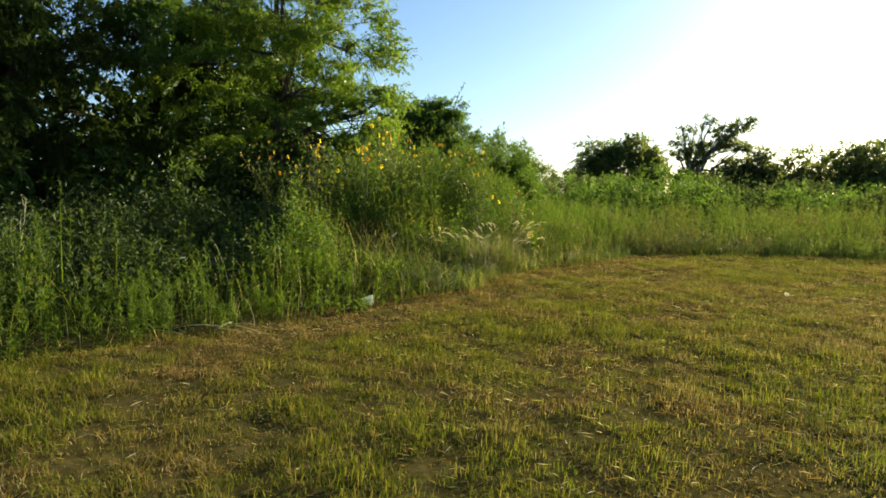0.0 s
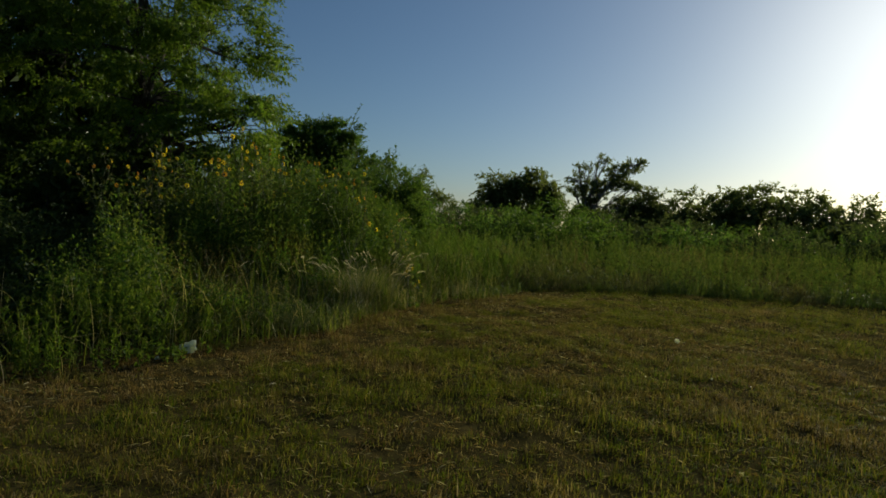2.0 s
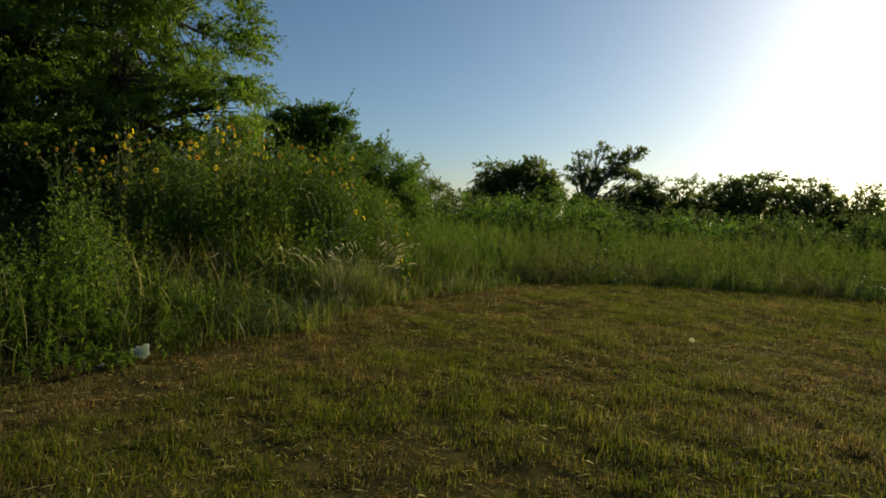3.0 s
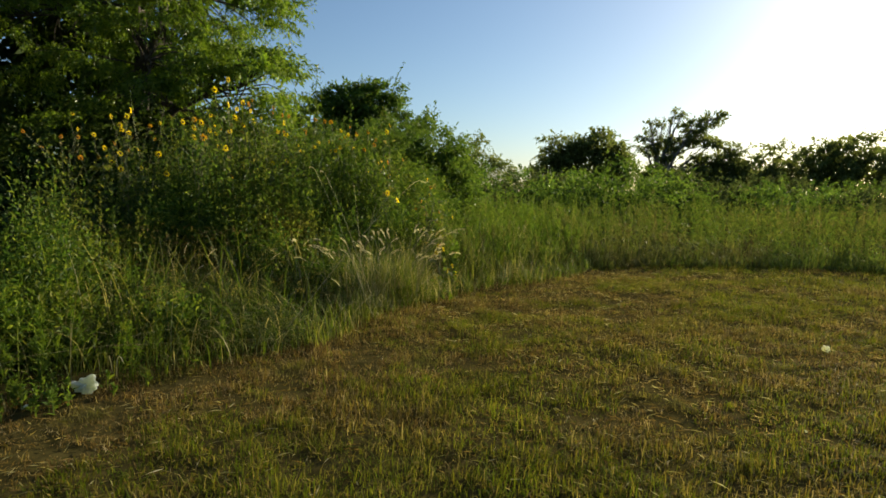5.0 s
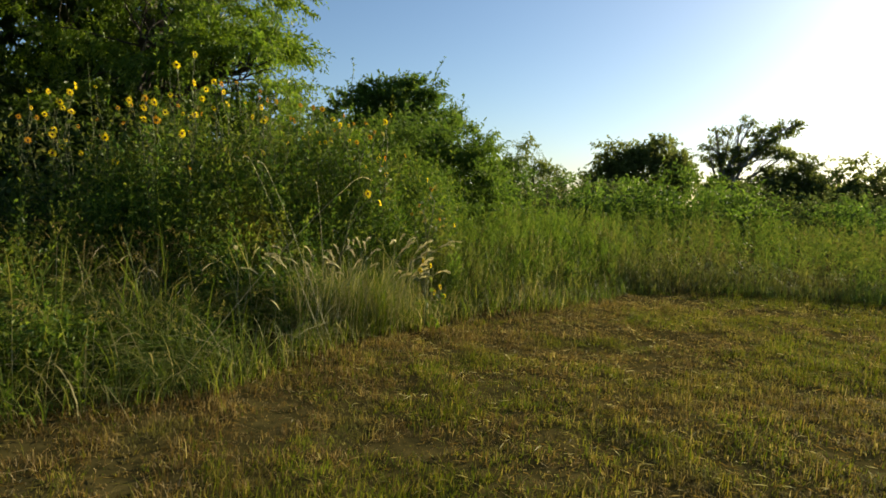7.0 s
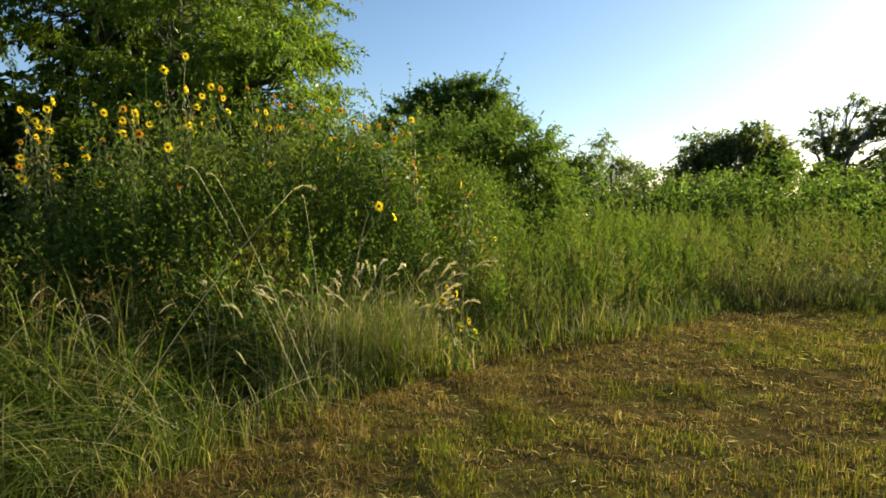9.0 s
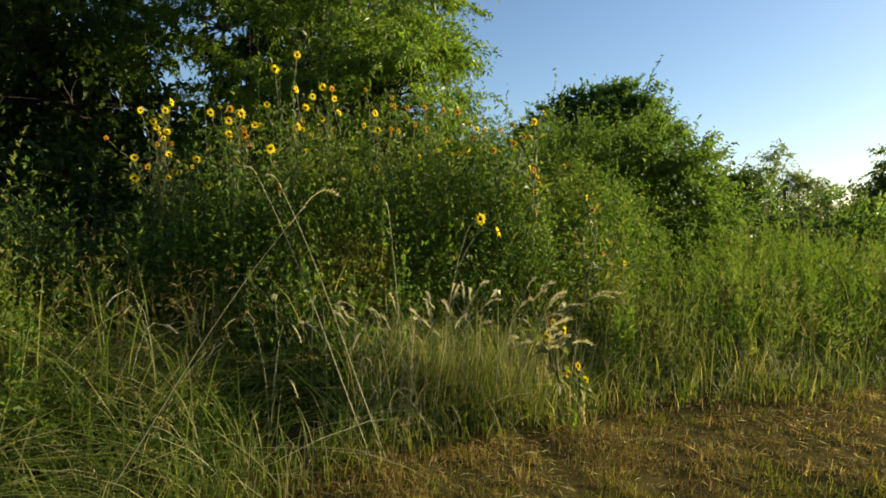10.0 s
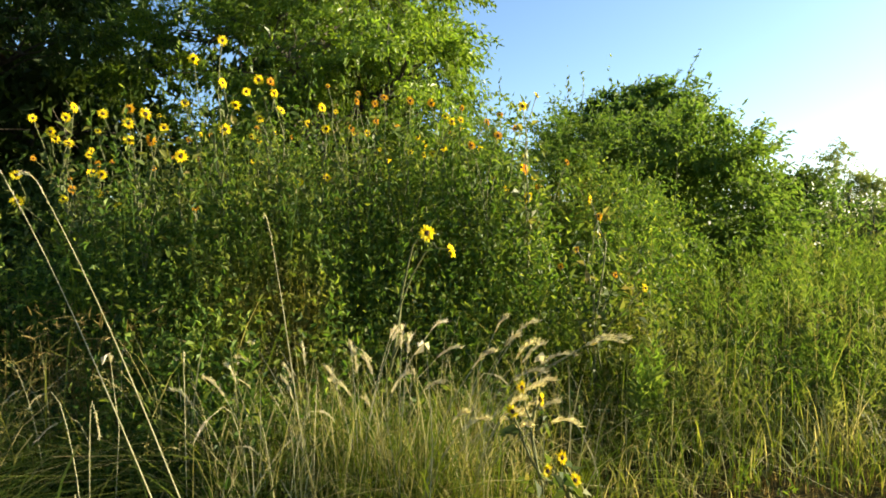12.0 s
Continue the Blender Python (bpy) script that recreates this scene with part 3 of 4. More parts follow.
    # rust-coloured dead weeds
    for cx, cy, r, top in ((-2.1, 11.0, 0.7, 1.12), (-3.0, 11.2, 0.6, 1.15), (-1.2, 11.6, 0.45, 1.0), (-2.7, 9.9, 0.4, 0.7)):
        buf = Buf()
        n = 330
        a, rr = rng.uniform(0, 2 * np.pi, n), r * np.sqrt(rng.uniform(size=n))
        x, y = cx + rr * np.cos(a), cy + rr * np.sin(a)
        pos = on_land(x, y) + np.stack([np.zeros(n), np.zeros(n), top * rng.uniform(0.45, 1.0, n)], 1)
        leaves(buf, pos, rng.normal(size=(n, 3)) + np.array([0, 0, 0.4]), rng.uniform(0.04, 0.12, n), rng.uniform(0.004, 0.010, n))
        blades(buf, on_land(x[:120], y[:120]), top * rng.uniform(0.7, 1.0, 120), np.full(120, 0.007), a[:120], rng.uniform(0, 0.4, 120), 2)
        tagged(part("dead_weed_patch", buf, M_RUST), "rust-brown dead weeds tangled in the undergrowth", "dead weeds", "dead weeds", "stuff")


# ---------------------------------------------------------------- trees and shrubs


def crown(buf, lobe, n_twig, per, leaf, wide, droop, twig_len, inner=0.45, clump=11, flat=0.0):
    """Leafy twigs through one lobe of a crown, densest at its skin. flat: how far they lie in level sprays with gaps between."""
    c, r = np.array(lobe[:3], float), np.array(lobe[3:6], float)
    nc = max(4, n_twig // clump)
    dc = unit(rng.normal(size=(nc, 3)))
    lump = 1 + 0.22 * np.sin(dc[:, 0] * 5 + c[0]) * np.sin(dc[:, 1] * 4 + c[1]) + 0.16 * np.sin(dc[:, 2] * 7 + c[2] * 2)
    rad = (inner + (1 - inner) * rng.uniform(size=nc) ** 0.5) * lump
    mine = rng.integers(0, nc, n_twig)
    d = dc[mine]
    start = (c + dc * r * rad[:, None] * 0.88)[mine] + rng.normal(size=(n_twig, 3)) * (0.26 + 0.12 * flat) * twig_len * np.array([1, 1, 0.6 - 0.4 * flat])
    way = unit(d * np.array([1, 1, 1 - 0.7 * flat]) + rng.normal(size=(n_twig, 3)) * 0.6 * np.array([1, 1, 1 - 0.6 * flat]) + np.array([0, 0, -droop]))
    L = twig_len * rng.uniform(0.5, 1.25, n_twig)
    s = (np.arange(per) + rng.uniform(0, 1, (n_twig, per))) / per
    pos = start[:, None] + way[:, None] * (L[:, None] * s)[..., None]
    pos[..., 2] -= droop * 0.35 * L[:, None] * s ** 2
    pos += rng.normal(size=pos.shape) * 0.05 * twig_len
    lw = unit(way[:, None] * 0.7 + rng.normal(size=pos.shape) * 0.6 + np.array([0, 0, -0.25 - 0.4 * droop]))
    ll = leaf * rng.uniform(0.6, 1.3, pos.shape[:2])
    pos[..., 2] = np.maximum(pos[..., 2], 0.12)
    leaves(buf, pos.reshape(-1, 3), lw.reshape(-1, 3), ll.ravel(), (ll * wide).ravel())
    return start, way, L


def tree(name, base, height, radius, lobes, mat, label, category="tree", dens=26.0, per=14, leaf=0.11, wide=0.42, droop=0.3,
         twig_len=0.7, bark=None, group="", fork=0.32, limbs=True, twigs=26, clump=11, flat=0.0):
    """Tapered trunk, limbs that reach into the lobes of the crown, fine twigs, and the leaves. lobes: centre and radii, relative to the base."""
    b = on_land(np.array([base[0]]), np.array([base[1]]))[0]
    t = thing(name, b, label, category, group)
    bark = bark or M_BARK
    top = b + np.array([rng.normal() * 0.2, rng.normal() * 0.2, height])
    buf = Buf()
    stem = bent(b - np.array([0, 0, 0.12]), top, 0.0, 9, 0.03)
    flare = radius * (1 - 0.75 * np.linspace(0, 1, 9)) * (1 + 0.5 * np.exp(-np.linspace(0, 1, 9) * 14))
    tube(buf, stem, flare, 9)
    part("trunk", buf, bark, t, smooth=True)
    leaf_buf, twig_buf = Buf(), Buf()
    for lb in lobes:
        lobe = (b[0] + lb[0], b[1] + lb[1], b[2] + lb[2], *lb[3:6])
        r = np.array(lb[3:6])
        area = 4 * np.pi * ((r[0] * r[1] + r[0] * r[2] + r[1] * r[2]) / 3)
        n = max(12, int(area * dens * (lb[6] if len(lb) > 6 else 1.0) / per))
        start, way, L = crown(leaf_buf, lobe, n, per, leaf, wide, droop, twig_len, clump=clump, flat=flat)
        if limbs:
            s = np.clip(fork + 0.5 * rng.uniform(), 0, 0.92)
            k = int(s * 8)
            c = np.array(lobe[:3])
            lbuf = Buf()
            rad0 = flare[k] * 0.62
            bough = bent(stem[k], c, 0.06, 7, 0.06)
            tube(lbuf, bough, rad0 * np.linspace(1, 0.3, 7), 6)
            part("limb", lbuf, bark, t, smooth=True)
            for m in rng.choice(n, min(n, twigs), replace=False):
                fr = bough[rng.integers(2, 7)]
                tube(twig_buf, np.concatenate([bent(fr, start[m], 0.05, 5, 0.10), [start[m] + way[m] * L[m] * 0.8]]), rad0 * np.array([0.24, 0.17, 0.12, 0.09, 0.06, 0.03]), 4)
    if twig_buf.k:
        tagged(part("twigwork", twig_buf, bark, t), kind="stuff")
    part("crown", leaf_buf, mat, t)
    return t


def trees():
    # the large tree whose boughs hang out over the sunflowers
    tree("pecan_tree", (-5.2, 18.8), 7.5, 0.27,
         [(2.3, -1.6, 5.6, 1.9, 1.8, 1.7), (3.0, -1.9, 3.9, 1.5, 1.5, 1.1), (0.6, -1.2, 7.6, 2.6, 2.4, 2.0), (-1.6, -1.6, 5.2, 2.0, 1.9, 1.5),
          (1.2, 0.4, 9.3, 2.8, 2.6, 1.9), (-2.2, 0.8, 8.2, 2.4, 2.4, 2.2), (1.0, -2.2, 4.2, 1.6, 1.5, 1.1), (0.2, 1.4, 5.4, 2.2, 2.0, 2.2), (3.6, -1.0, 2.4, 1.2, 1.2, 0.9, 0.8), (2.5, -1.3, 2.9, 1.5, 1.4, 0.9, 0.8), (0.7, -1.7, 2.9, 1.7, 1.4, 1.0, 0.7)],
         TREE_A, "large spreading green tree with drooping leafy boughs", dens=300, per=24, leaf=0.105, wide=0.38, droop=0.22, twig_len=0.62, clump=20, flat=0.85)
    # same kind of tree, its deep shade painted with the darker leaf
    tree("pecan_tree", (-11.0, 14.2), 7.5, 0.24,
         [(0.8, -1.8, 4.2, 1.8, 1.8, 1.3), (1.6, -0.4, 6.6, 2.2, 2.2, 1.8), (-1.4, -0.8, 5.8, 2.2, 2.2, 1.8), (0, 0, 8.6, 2.6, 2.6, 1.8), (2.4, 0.6, 4.6, 1.4, 1.5, 1.1), (2.2, -3.1, 4.2, 1.2, 1.2, 0.9), (1.6, -2.2, 6.3, 1.5, 1.5, 1.2), (3.6, -1.6, 7.0, 1.4, 1.4, 1.1)],
         TREE_B, "large green tree at the edge of dark woods", dens=165, per=24, leaf=0.14, wide=0.36, droop=0.3, twig_len=0.8, clump=18, flat=0.75)
    # woods behind
    for x, y, s in ((-16, 20, 1.0), (-10.5, 24, 1.1), (-8.4, 23.4, 0.95), (-13.2, 17.6, 0.85), (-21, 13, 1.1), (-18, 5, 1.0), (-17, 11, 0.9)):
        tree("woodland_tree", (x, y), 7.0 * s, 0.22,
             [(0, 0, 7.4 * s, 3.2, 3.0, 2.2), (1.8, -0.6, 4.4 * s, 2.4, 2.2, 1.8), (-1.9, 0.3, 4.6 * s, 2.4, 2.2, 1.9), (0.2, -1.2, 2.2 * s, 2.6, 2.0, 1.6)],
             TREE_B, "dense dark-green woodland tree", dens=34, per=12, leaf=0.34, wide=0.52, droop=0.3, twig_len=0.8, group="woodland trees", clump=5)
    # understorey below the tall trees
    for x, y, r, h in ((-3.4, 16.6, 1.5, 2.0), (-6.2, 16.2, 1.6, 2.3), (-8.6, 15.0, 1.6, 2.0), (-9.6, 11.6, 1.5, 1.9), (-12.2, 9.6, 1.7, 2.4), (-2.2, 19.5, 1.6, 2.4), (-4.8, 17.2, 1.6, 2.7), (-3.0, 15.4, 1.3, 2.1), (-7.6, 18.2, 1.7, 2.8), (-10.2, 16.8, 1.8, 2.9), (-9.2, 18.9, 1.9, 3.4), (-12.2, 21.5, 2.1, 3.6), (-7.0, 20.4, 1.8, 3.3), (-15.4, 15.5, 2.1, 3.4), (-12.6, 13.0, 1.8, 2.7), (-14.6, 9.0, 1.8, 2.6), (-13.5, 5.0, 1.7, 2.2)):
        tree("shrub", (x, y), h * 0.8, 0.05, [(0, 0, h * 0.5, r, r * 0.9, h * 0.55), (0.5, -0.3, h * 0.85, r * 0.7, r * 0.6, h * 0.35)],
             TREE_B, "dense dark-green shrub in the shade of trees", "shrub", dens=78, per=12, leaf=0.18, wide=0.5, twig_len=0.5, group="understorey shrubs", twigs=8, clump=6)
    tree("shrub", (-1.9, 17.7), 2.3, 0.06, [(0, 0, 1.6, 1.3, 1.1, 1.2), (0.5, -0.3, 2.5, 0.9, 0.8, 0.6), (-0.6, 0, 2.4, 0.9, 0.8, 0.65)],
         TREE_A, "sunlit yellow-green shrub below the large tree", "shrub", dens=330, per=12, leaf=0.095, wide=0.48, twig_len=0.45, twigs=10, clump=9, flat=0.3)
    # pale-stemmed sapling in front of the dark wood
    tree("sapling", (-5.1, 10.9), 1.9, 0.022, [(0, 0, 1.75, 0.42, 0.4, 0.4), (0.35, 0, 1.4, 0.35, 0.3, 0.25), (-0.3, 0, 1.35, 0.3, 0.3, 0.25)],
         TREE_B, "slender young tree with broad green leaves", "sapling", dens=120, per=8, leaf=0.12, wide=0.55, twig_len=0.35, twigs=8)
    # the feathery shrub and the leafy one beside the sunflowers
    tree("mimosa_shrub", (0.45, 15.9), 2.0, 0.045, [(0.1, 0, 2.1, 1.05, 0.9, 0.95), (0.75, -0.15, 1.5, 0.8, 0.8, 0.95), (-0.6, 0, 1.7, 0.9, 0.8, 0.95), (0.0, 0, 0.9, 1.2, 0.9, 0.75)],
         TREE_F, "feathery soft-green mimosa shrub", "shrub", dens=800, per=22, leaf=0.065, wide=0.32, droop=0.1, twig_len=0.45, twigs=14)
    tree("leafy_shrub", (1.5, 19.0), 2.4, 0.06, [(0.1, 0, 2.6, 1.15, 1.1, 1.0), (0.6, -0.5, 1.7, 0.95, 0.9, 1.15), (-0.6, 0.1, 1.8, 1.0, 0.9, 1.1), (0.2, -0.3, 0.8, 1.2, 1.0, 0.7)],
         TREE_F, "rounded mid-green leafy shrub", "shrub", dens=640, per=14, leaf=0.09, wide=0.5, droop=0.15, twig_len=0.42, twigs=14, clump=16, flat=0.3)
    hack = tree("hackberry_tree", (-0.7, 28.2), 5.0, 0.14, [(0.3, 0, 4.9, 1.45, 1.3, 1.1), (1.4, -0.3, 4.0, 1.1, 1.1, 1.0), (-1.6, 0, 4.3, 1.4, 1.2, 1.1), (0.2, -0.4, 2.6, 2.2, 1.5, 1.4), (0.0, -0.5, 3.8, 1.7, 1.3, 1.1), (-0.6, -0.2, 4.9, 1.1, 1.1, 1.0)],
                TREE_H, "round-topped green tree behind the shrubs", dens=330, per=12, leaf=0.14, wide=0.5, droop=0.1, twig_len=0.45, clump=9, flat=0.35)
    for a, b in (((0.45, 28.3, 5.4), (0.95, 28.4, 6.75)), ((-2.7, 28.5, 5.0), (-2.64, 28.6, 6.6))):
        sb, pts = Buf(), bent(a, b, 0.0, 7, 0.04)
        tube(sb, pts, np.linspace(0.02, 0.006, 7), 5)
        leaves(sb, pts[rng.integers(1, 7, 34)], rng.normal(size=(34, 3)) + np.array([0, 0, 0.6]), rng.uniform(0.08, 0.15, 34), 0.05)
        part("sprig", sb, TREE_H, hack, "leafy shoot above the crown")
    tree("small_tree", (3.1, 30.5), 2.8, 0.08, [(0, 0, 2.7, 1.3, 1.2, 1.0), (0.9, 0, 2.0, 1.0, 1.0, 1.1), (-0.9, 0, 2.1, 1.1, 1.0, 1.2), (0, 0, 1.0, 1.7, 1.3, 0.9)],
         TREE_B, "low dark-green tree behind the shrubs", dens=130, per=12, leaf=0.15, wide=0.5, twig_len=0.6, twigs=10)
    tree("willow_tree", (6.2, 43.8), 3.6, 0.12, [(0, 0, 4.1, 1.3, 1.2, 1.1), (0.9, 0, 3.0, 1.2, 1.1, 1.2), (-0.9, 0, 3.1, 1.2, 1.1, 1.2), (0, 0, 1.6, 1.8, 1.4, 1.3)],
         TREE_W, "pale green willow in the distance", dens=85, per=12, leaf=0.22, wide=0.3, droop=0.6, twig_len=0.9, twigs=10)
    for x, y, h, r in ((8.2, 43.2, 2.9, 1.3), (9.9, 45.5, 2.6, 1.1), (4.0, 41.0, 2.6, 1.4)):
        tree("willow_shrub", (x, y), h * 0.7, 0.06, [(0, 0, h * 0.65, r, r, h * 0.35), (0.3, 0, h * 0.3, r * 1.1, r, h * 0.3)],
             TREE_W, "pale yellow-green shrub in the distance", "shrub", dens=75, per=10, leaf=0.2, wide=0.35, droop=0.4, group="willow shrubs", twigs=5)
    # the far row of trees
    tree("oak_tree", (15.6, 54.0), 5.0, 0.2, [(-1.4, 0, 5.1, 1.9, 1.8, 1.5), (1.9, -0.3, 5.8, 1.7, 1.6, 1.4), (0.2, 0, 4.0, 3.2, 2.0, 1.8), (-2.9, 0, 3.4, 1.2, 1.2, 1.0), (3.4, 0, 3.8, 1.4, 1.4, 1.4), (0, 0, 2.0, 4.0, 2.0, 1.5)],
         TREE_G, "broad dark tree in the distance", dens=100, per=8, leaf=0.28, wide=0.55, twig_len=0.7, twigs=12, clump=3)
    pads = [(3.6, 7.5, 1.0, 0.28), (2.4, 7.1, 0.9, 0.32), (2.9, 6.3, 1.1, 0.32), (4.0, 5.9, 0.9, 0.3), (1.5, 5.8, 1.0, 0.38), (5.6, 5.2, 0.7, 0.35), (5.1, 4.3, 1.2, 0.6), (3.4, 4.1, 1.3, 0.55),
            (6.0, 3.7, 0.8, 0.6), (-1.2, 6.4, 0.5, 0.28), (-1.0, 5.4, 0.8, 0.38), (0.1, 5.9, 0.8, 0.42), (0.6, 4.9, 1.1, 0.45), (4.4, 7.85, 0.5, 0.2), (0.4, 2.8, 2.6, 1.2), (3.6, 2.6, 2.4, 1.1)]
    bare = [(-0.4, 7.1, 0.5, 0.4), (0.2, 7.7, 0.4, 0.5), (0.9, 8.0, 0.4, 0.5), (1.7, 8.0, 0.4, 0.35), (-0.8, 7.5, 0.3, 0.3)]
    tree("half_dead_oak", (21.6, 51.9), 5.6, 0.3, [(0.92 * u, -0.4 * u, z, r, r * 0.8, rz) for u, z, r, rz in pads] + [(0.92 * u, -0.4 * u, z, r, r, rz, 0.05) for u, z, r, rz in bare],
         TREE_G, "gnarled half-dead oak with bare upper limbs", dens=130, per=8, leaf=0.22, wide=0.55, droop=0.0, twig_len=0.5, bark=M_GREYBARK, fork=0.35, twigs=16, clump=3, flat=0.3)
    for x, y, h, r in ((26.4, 50.6, 5.0, 1.7), (29.0, 53.0, 4.3, 2.0), (31.6, 52.0, 6.1, 2.0), (34.2, 50.4, 6.3, 2.2), (36.6, 49.0, 7.0, 2.6), (39.4, 46.4, 6.4, 2.1), (42, 44.4, 5.6, 2.3), (45.2, 41.0, 7.4, 2.3), (47.8, 38.0, 6.6, 2.2), (49.4, 35.8, 8.8, 2.5), (51.6, 32.6, 6.8, 2.7), (54, 28, 6.6, 2.9), (56, 23, 7.0, 2.9)):
        tree("far_tree", (x, y), h * 0.75, 0.16, [(0, 0, h * 0.78, r * 0.75, r * 0.7, h * 0.2), (r * 0.6, 0, h * 0.55, r * 0.8, r * 0.8, h * 0.22), (-r * 0.6, 0, h * 0.58, r * 0.8, r * 0.8, h * 0.22), (0, 0, h * 0.3, r * 1.5, r * 1.1, h * 0.32)],
             TREE_G, "dark uneven tree in the far tree line", dens=42, per=8, leaf=0.29, wide=0.57, twig_len=0.75, group="far tree line", twigs=7, clump=3)
    # brush between the field and the far trees
    spots = [(9.8, 35), (13, 33.5), (16.5, 33), (19.5, 31), (7, 33), (23.5, 30), (27, 27.5), (31, 26), (34.5, 23), (12, 40), (17, 39.5), (22, 37.5), (27, 35), (32, 32), (36.5, 29), (40, 25), (43, 20),
             (5, 27.5), (3.8, 36), (11, 29), (38, 18), (46, 30), (28, 43), (34, 40), (39, 36)]
    for kx, ky in spots:
        h, r = rng.uniform(2.2, 3.1), rng.uniform(1.9, 2.7)
        tree("brush_shrub", (kx + rng.normal() * 0.4, ky + rng.normal() * 0.4), h * 0.7, 0.05,
             [(0, 0, h * 0.6, r, r * 0.8, h * 0.4), (r * 0.7, 0, h * 0.4, r * 0.8, r * 0.7, h * 0.35), (-r * 0.6, 0, h * 0.35, r * 0.9, r * 0.8, h * 0.32)],
             (TREE_F, TREE_K, TREE_K, TREE_H)[int(rng.integers(4))], "rounded green brush in the overgrown field", "shrub", dens=50, per=8, leaf=0.165, wide=0.5, droop=0.1, twig_len=0.55, group="field brush", limbs=False, clump=3)
# ---------------------------------------------------------------- sunflowers and plume grass


def flower_head(parent, at, way, size, faded=False):
    """A ring of petals round a domed dark disc, facing way."""
    at, way = np.asarray(at, float), unit(np.asarray(way, float))
    s = unit(np.cross(way, (0.2, 0.1, 1.0)))
    t = np.cross(s, way)
    buf = Buf()
    for ring, (n, ln, tilt) in enumerate(((13, 1.0, 0.10), (11, 0.85, 0.32))):
        a = (np.arange(n) + rng.uniform(-0.25, 0.25, n) + 0.5 * ring) / n * 2 * np.pi
        out = s * np.cos(a)[:, None] + t * np.sin(a)[:, None]
        pos = at + out * size * 0.12 + way * 0.004 * ring
        d = out + way * (tilt + rng.normal(0, 0.16, n))[:, None]
        leaves(buf, pos, d, size * 0.40 * ln * rng.uniform(0.75, 1.1, n), size * 0.17, 0.3, up=way * 6)
    petals = part("flower_head", buf, M_ORANGE if faded else M_PETAL, parent, "faded orange petals" if faded else "bright yellow petals round a dark disc")
    disc = Buf()
    a = np.arange(8) / 8 * 2 * np.pi
    out = s * np.cos(a)[:, None] + t * np.sin(a)[:, None]
    r = size * 0.15
    rings = [at + out * r - way * 0.006, at + out * r * 0.95 + way * 0.006, at + out * r * 0.55 + way * 0.013]
    v = np.concatenate([*rings, [at + way * 0.012], [at - way * 0.014]])
    f = [(8 * k + i, 8 * k + (i + 1) % 8, 8 * (k + 1) + (i + 1) % 8, 8 * (k + 1) + i) for k in range(2) for i in range(8)]
    disc.add(v, f)
    disc.f.append(np.array([(16 + i, 16 + (i + 1) % 8, 24) for i in range(8)] + [((i + 1) % 8, i, 25) for i in range(8)]))
    part("disc", disc, M_DISC, petals, "dark brown seed disc", smooth=True)


def sunflower(base, heads, label="wild sunflower with yellow blooms and ragged leaves", nleaf=260, bush=0.45, arch=0.05, sunlit_leaf=None):
    """A branching wild sunflower: heads are (x, y, z, size, faded)."""
    b = on_land(np.array([base[0]]), np.array([base[1]]))[0]
    t = thing("sunflower", b, label, "sunflower", "wild sunflowers")
    top = np.mean([h[:3] for h in heads], axis=0)
    hub = b + (top - b) * 0.55 + np.array([0, 0, 0.1])
    stem = bent(b - np.array([0, 0, 0.05]), hub, 0.0, 7, 0.03)
    buf = Buf()
    tube(buf, stem, np.linspace(0.014, 0.009, 7) * min(1.0, max(0.3, top[2] / 1.9)), 6)
    part("stem", buf, M_STEM, t, smooth=True)
    lbuf = Buf()
    spots = [stem[rng.integers(1, 7)] + rng.normal(size=3) * 0.03 for _ in range(nleaf // 3)]
    for hx, hy, hz, size, faded in heads:
        e = np.array([hx, hy, hz])
        bp = bent(stem[rng.integers(3, 7)], e, arch, 8, 0.05)
        br = Buf()
        tube(br, bp, np.linspace(0.007, 0.0035, 8), 5)
        part("branch", br, M_STEM, t, smooth=True)
        spots += [bp[rng.integers(0, 7)] + rng.normal(size=3) * 0.02 for _ in range(max(6, int(nleaf * 0.66 / len(heads))))]
        flower_head(t, e, (0.8 + rng.normal() * 0.3, -0.5 + rng.normal() * 0.35, 0.12 + rng.normal() * 0.25), size, faded)
    spots = np.array(spots)
    n = len(spots)
    way = rng.normal(size=(n, 3)) + np.array([0, 0, -0.25])
    spots = spots + unit(way) * rng.uniform(0.0, bush * 0.35, (n, 1))
    spots[:, 2] = np.maximum(spots[:, 2], 0.1)
    L = rng.uniform(0.035, 0.115, n)
    leaves(lbuf, spots, way, L, L * 0.55, 0.2)
    tagged(part("leaves", lbuf, sunlit_leaf or M_SUNLEAF, t, "yellow-green leaves, sunlight put into their brighter colour" if sunlit_leaf else "ragged dull-green leaves"), kind="stuff")
    return t


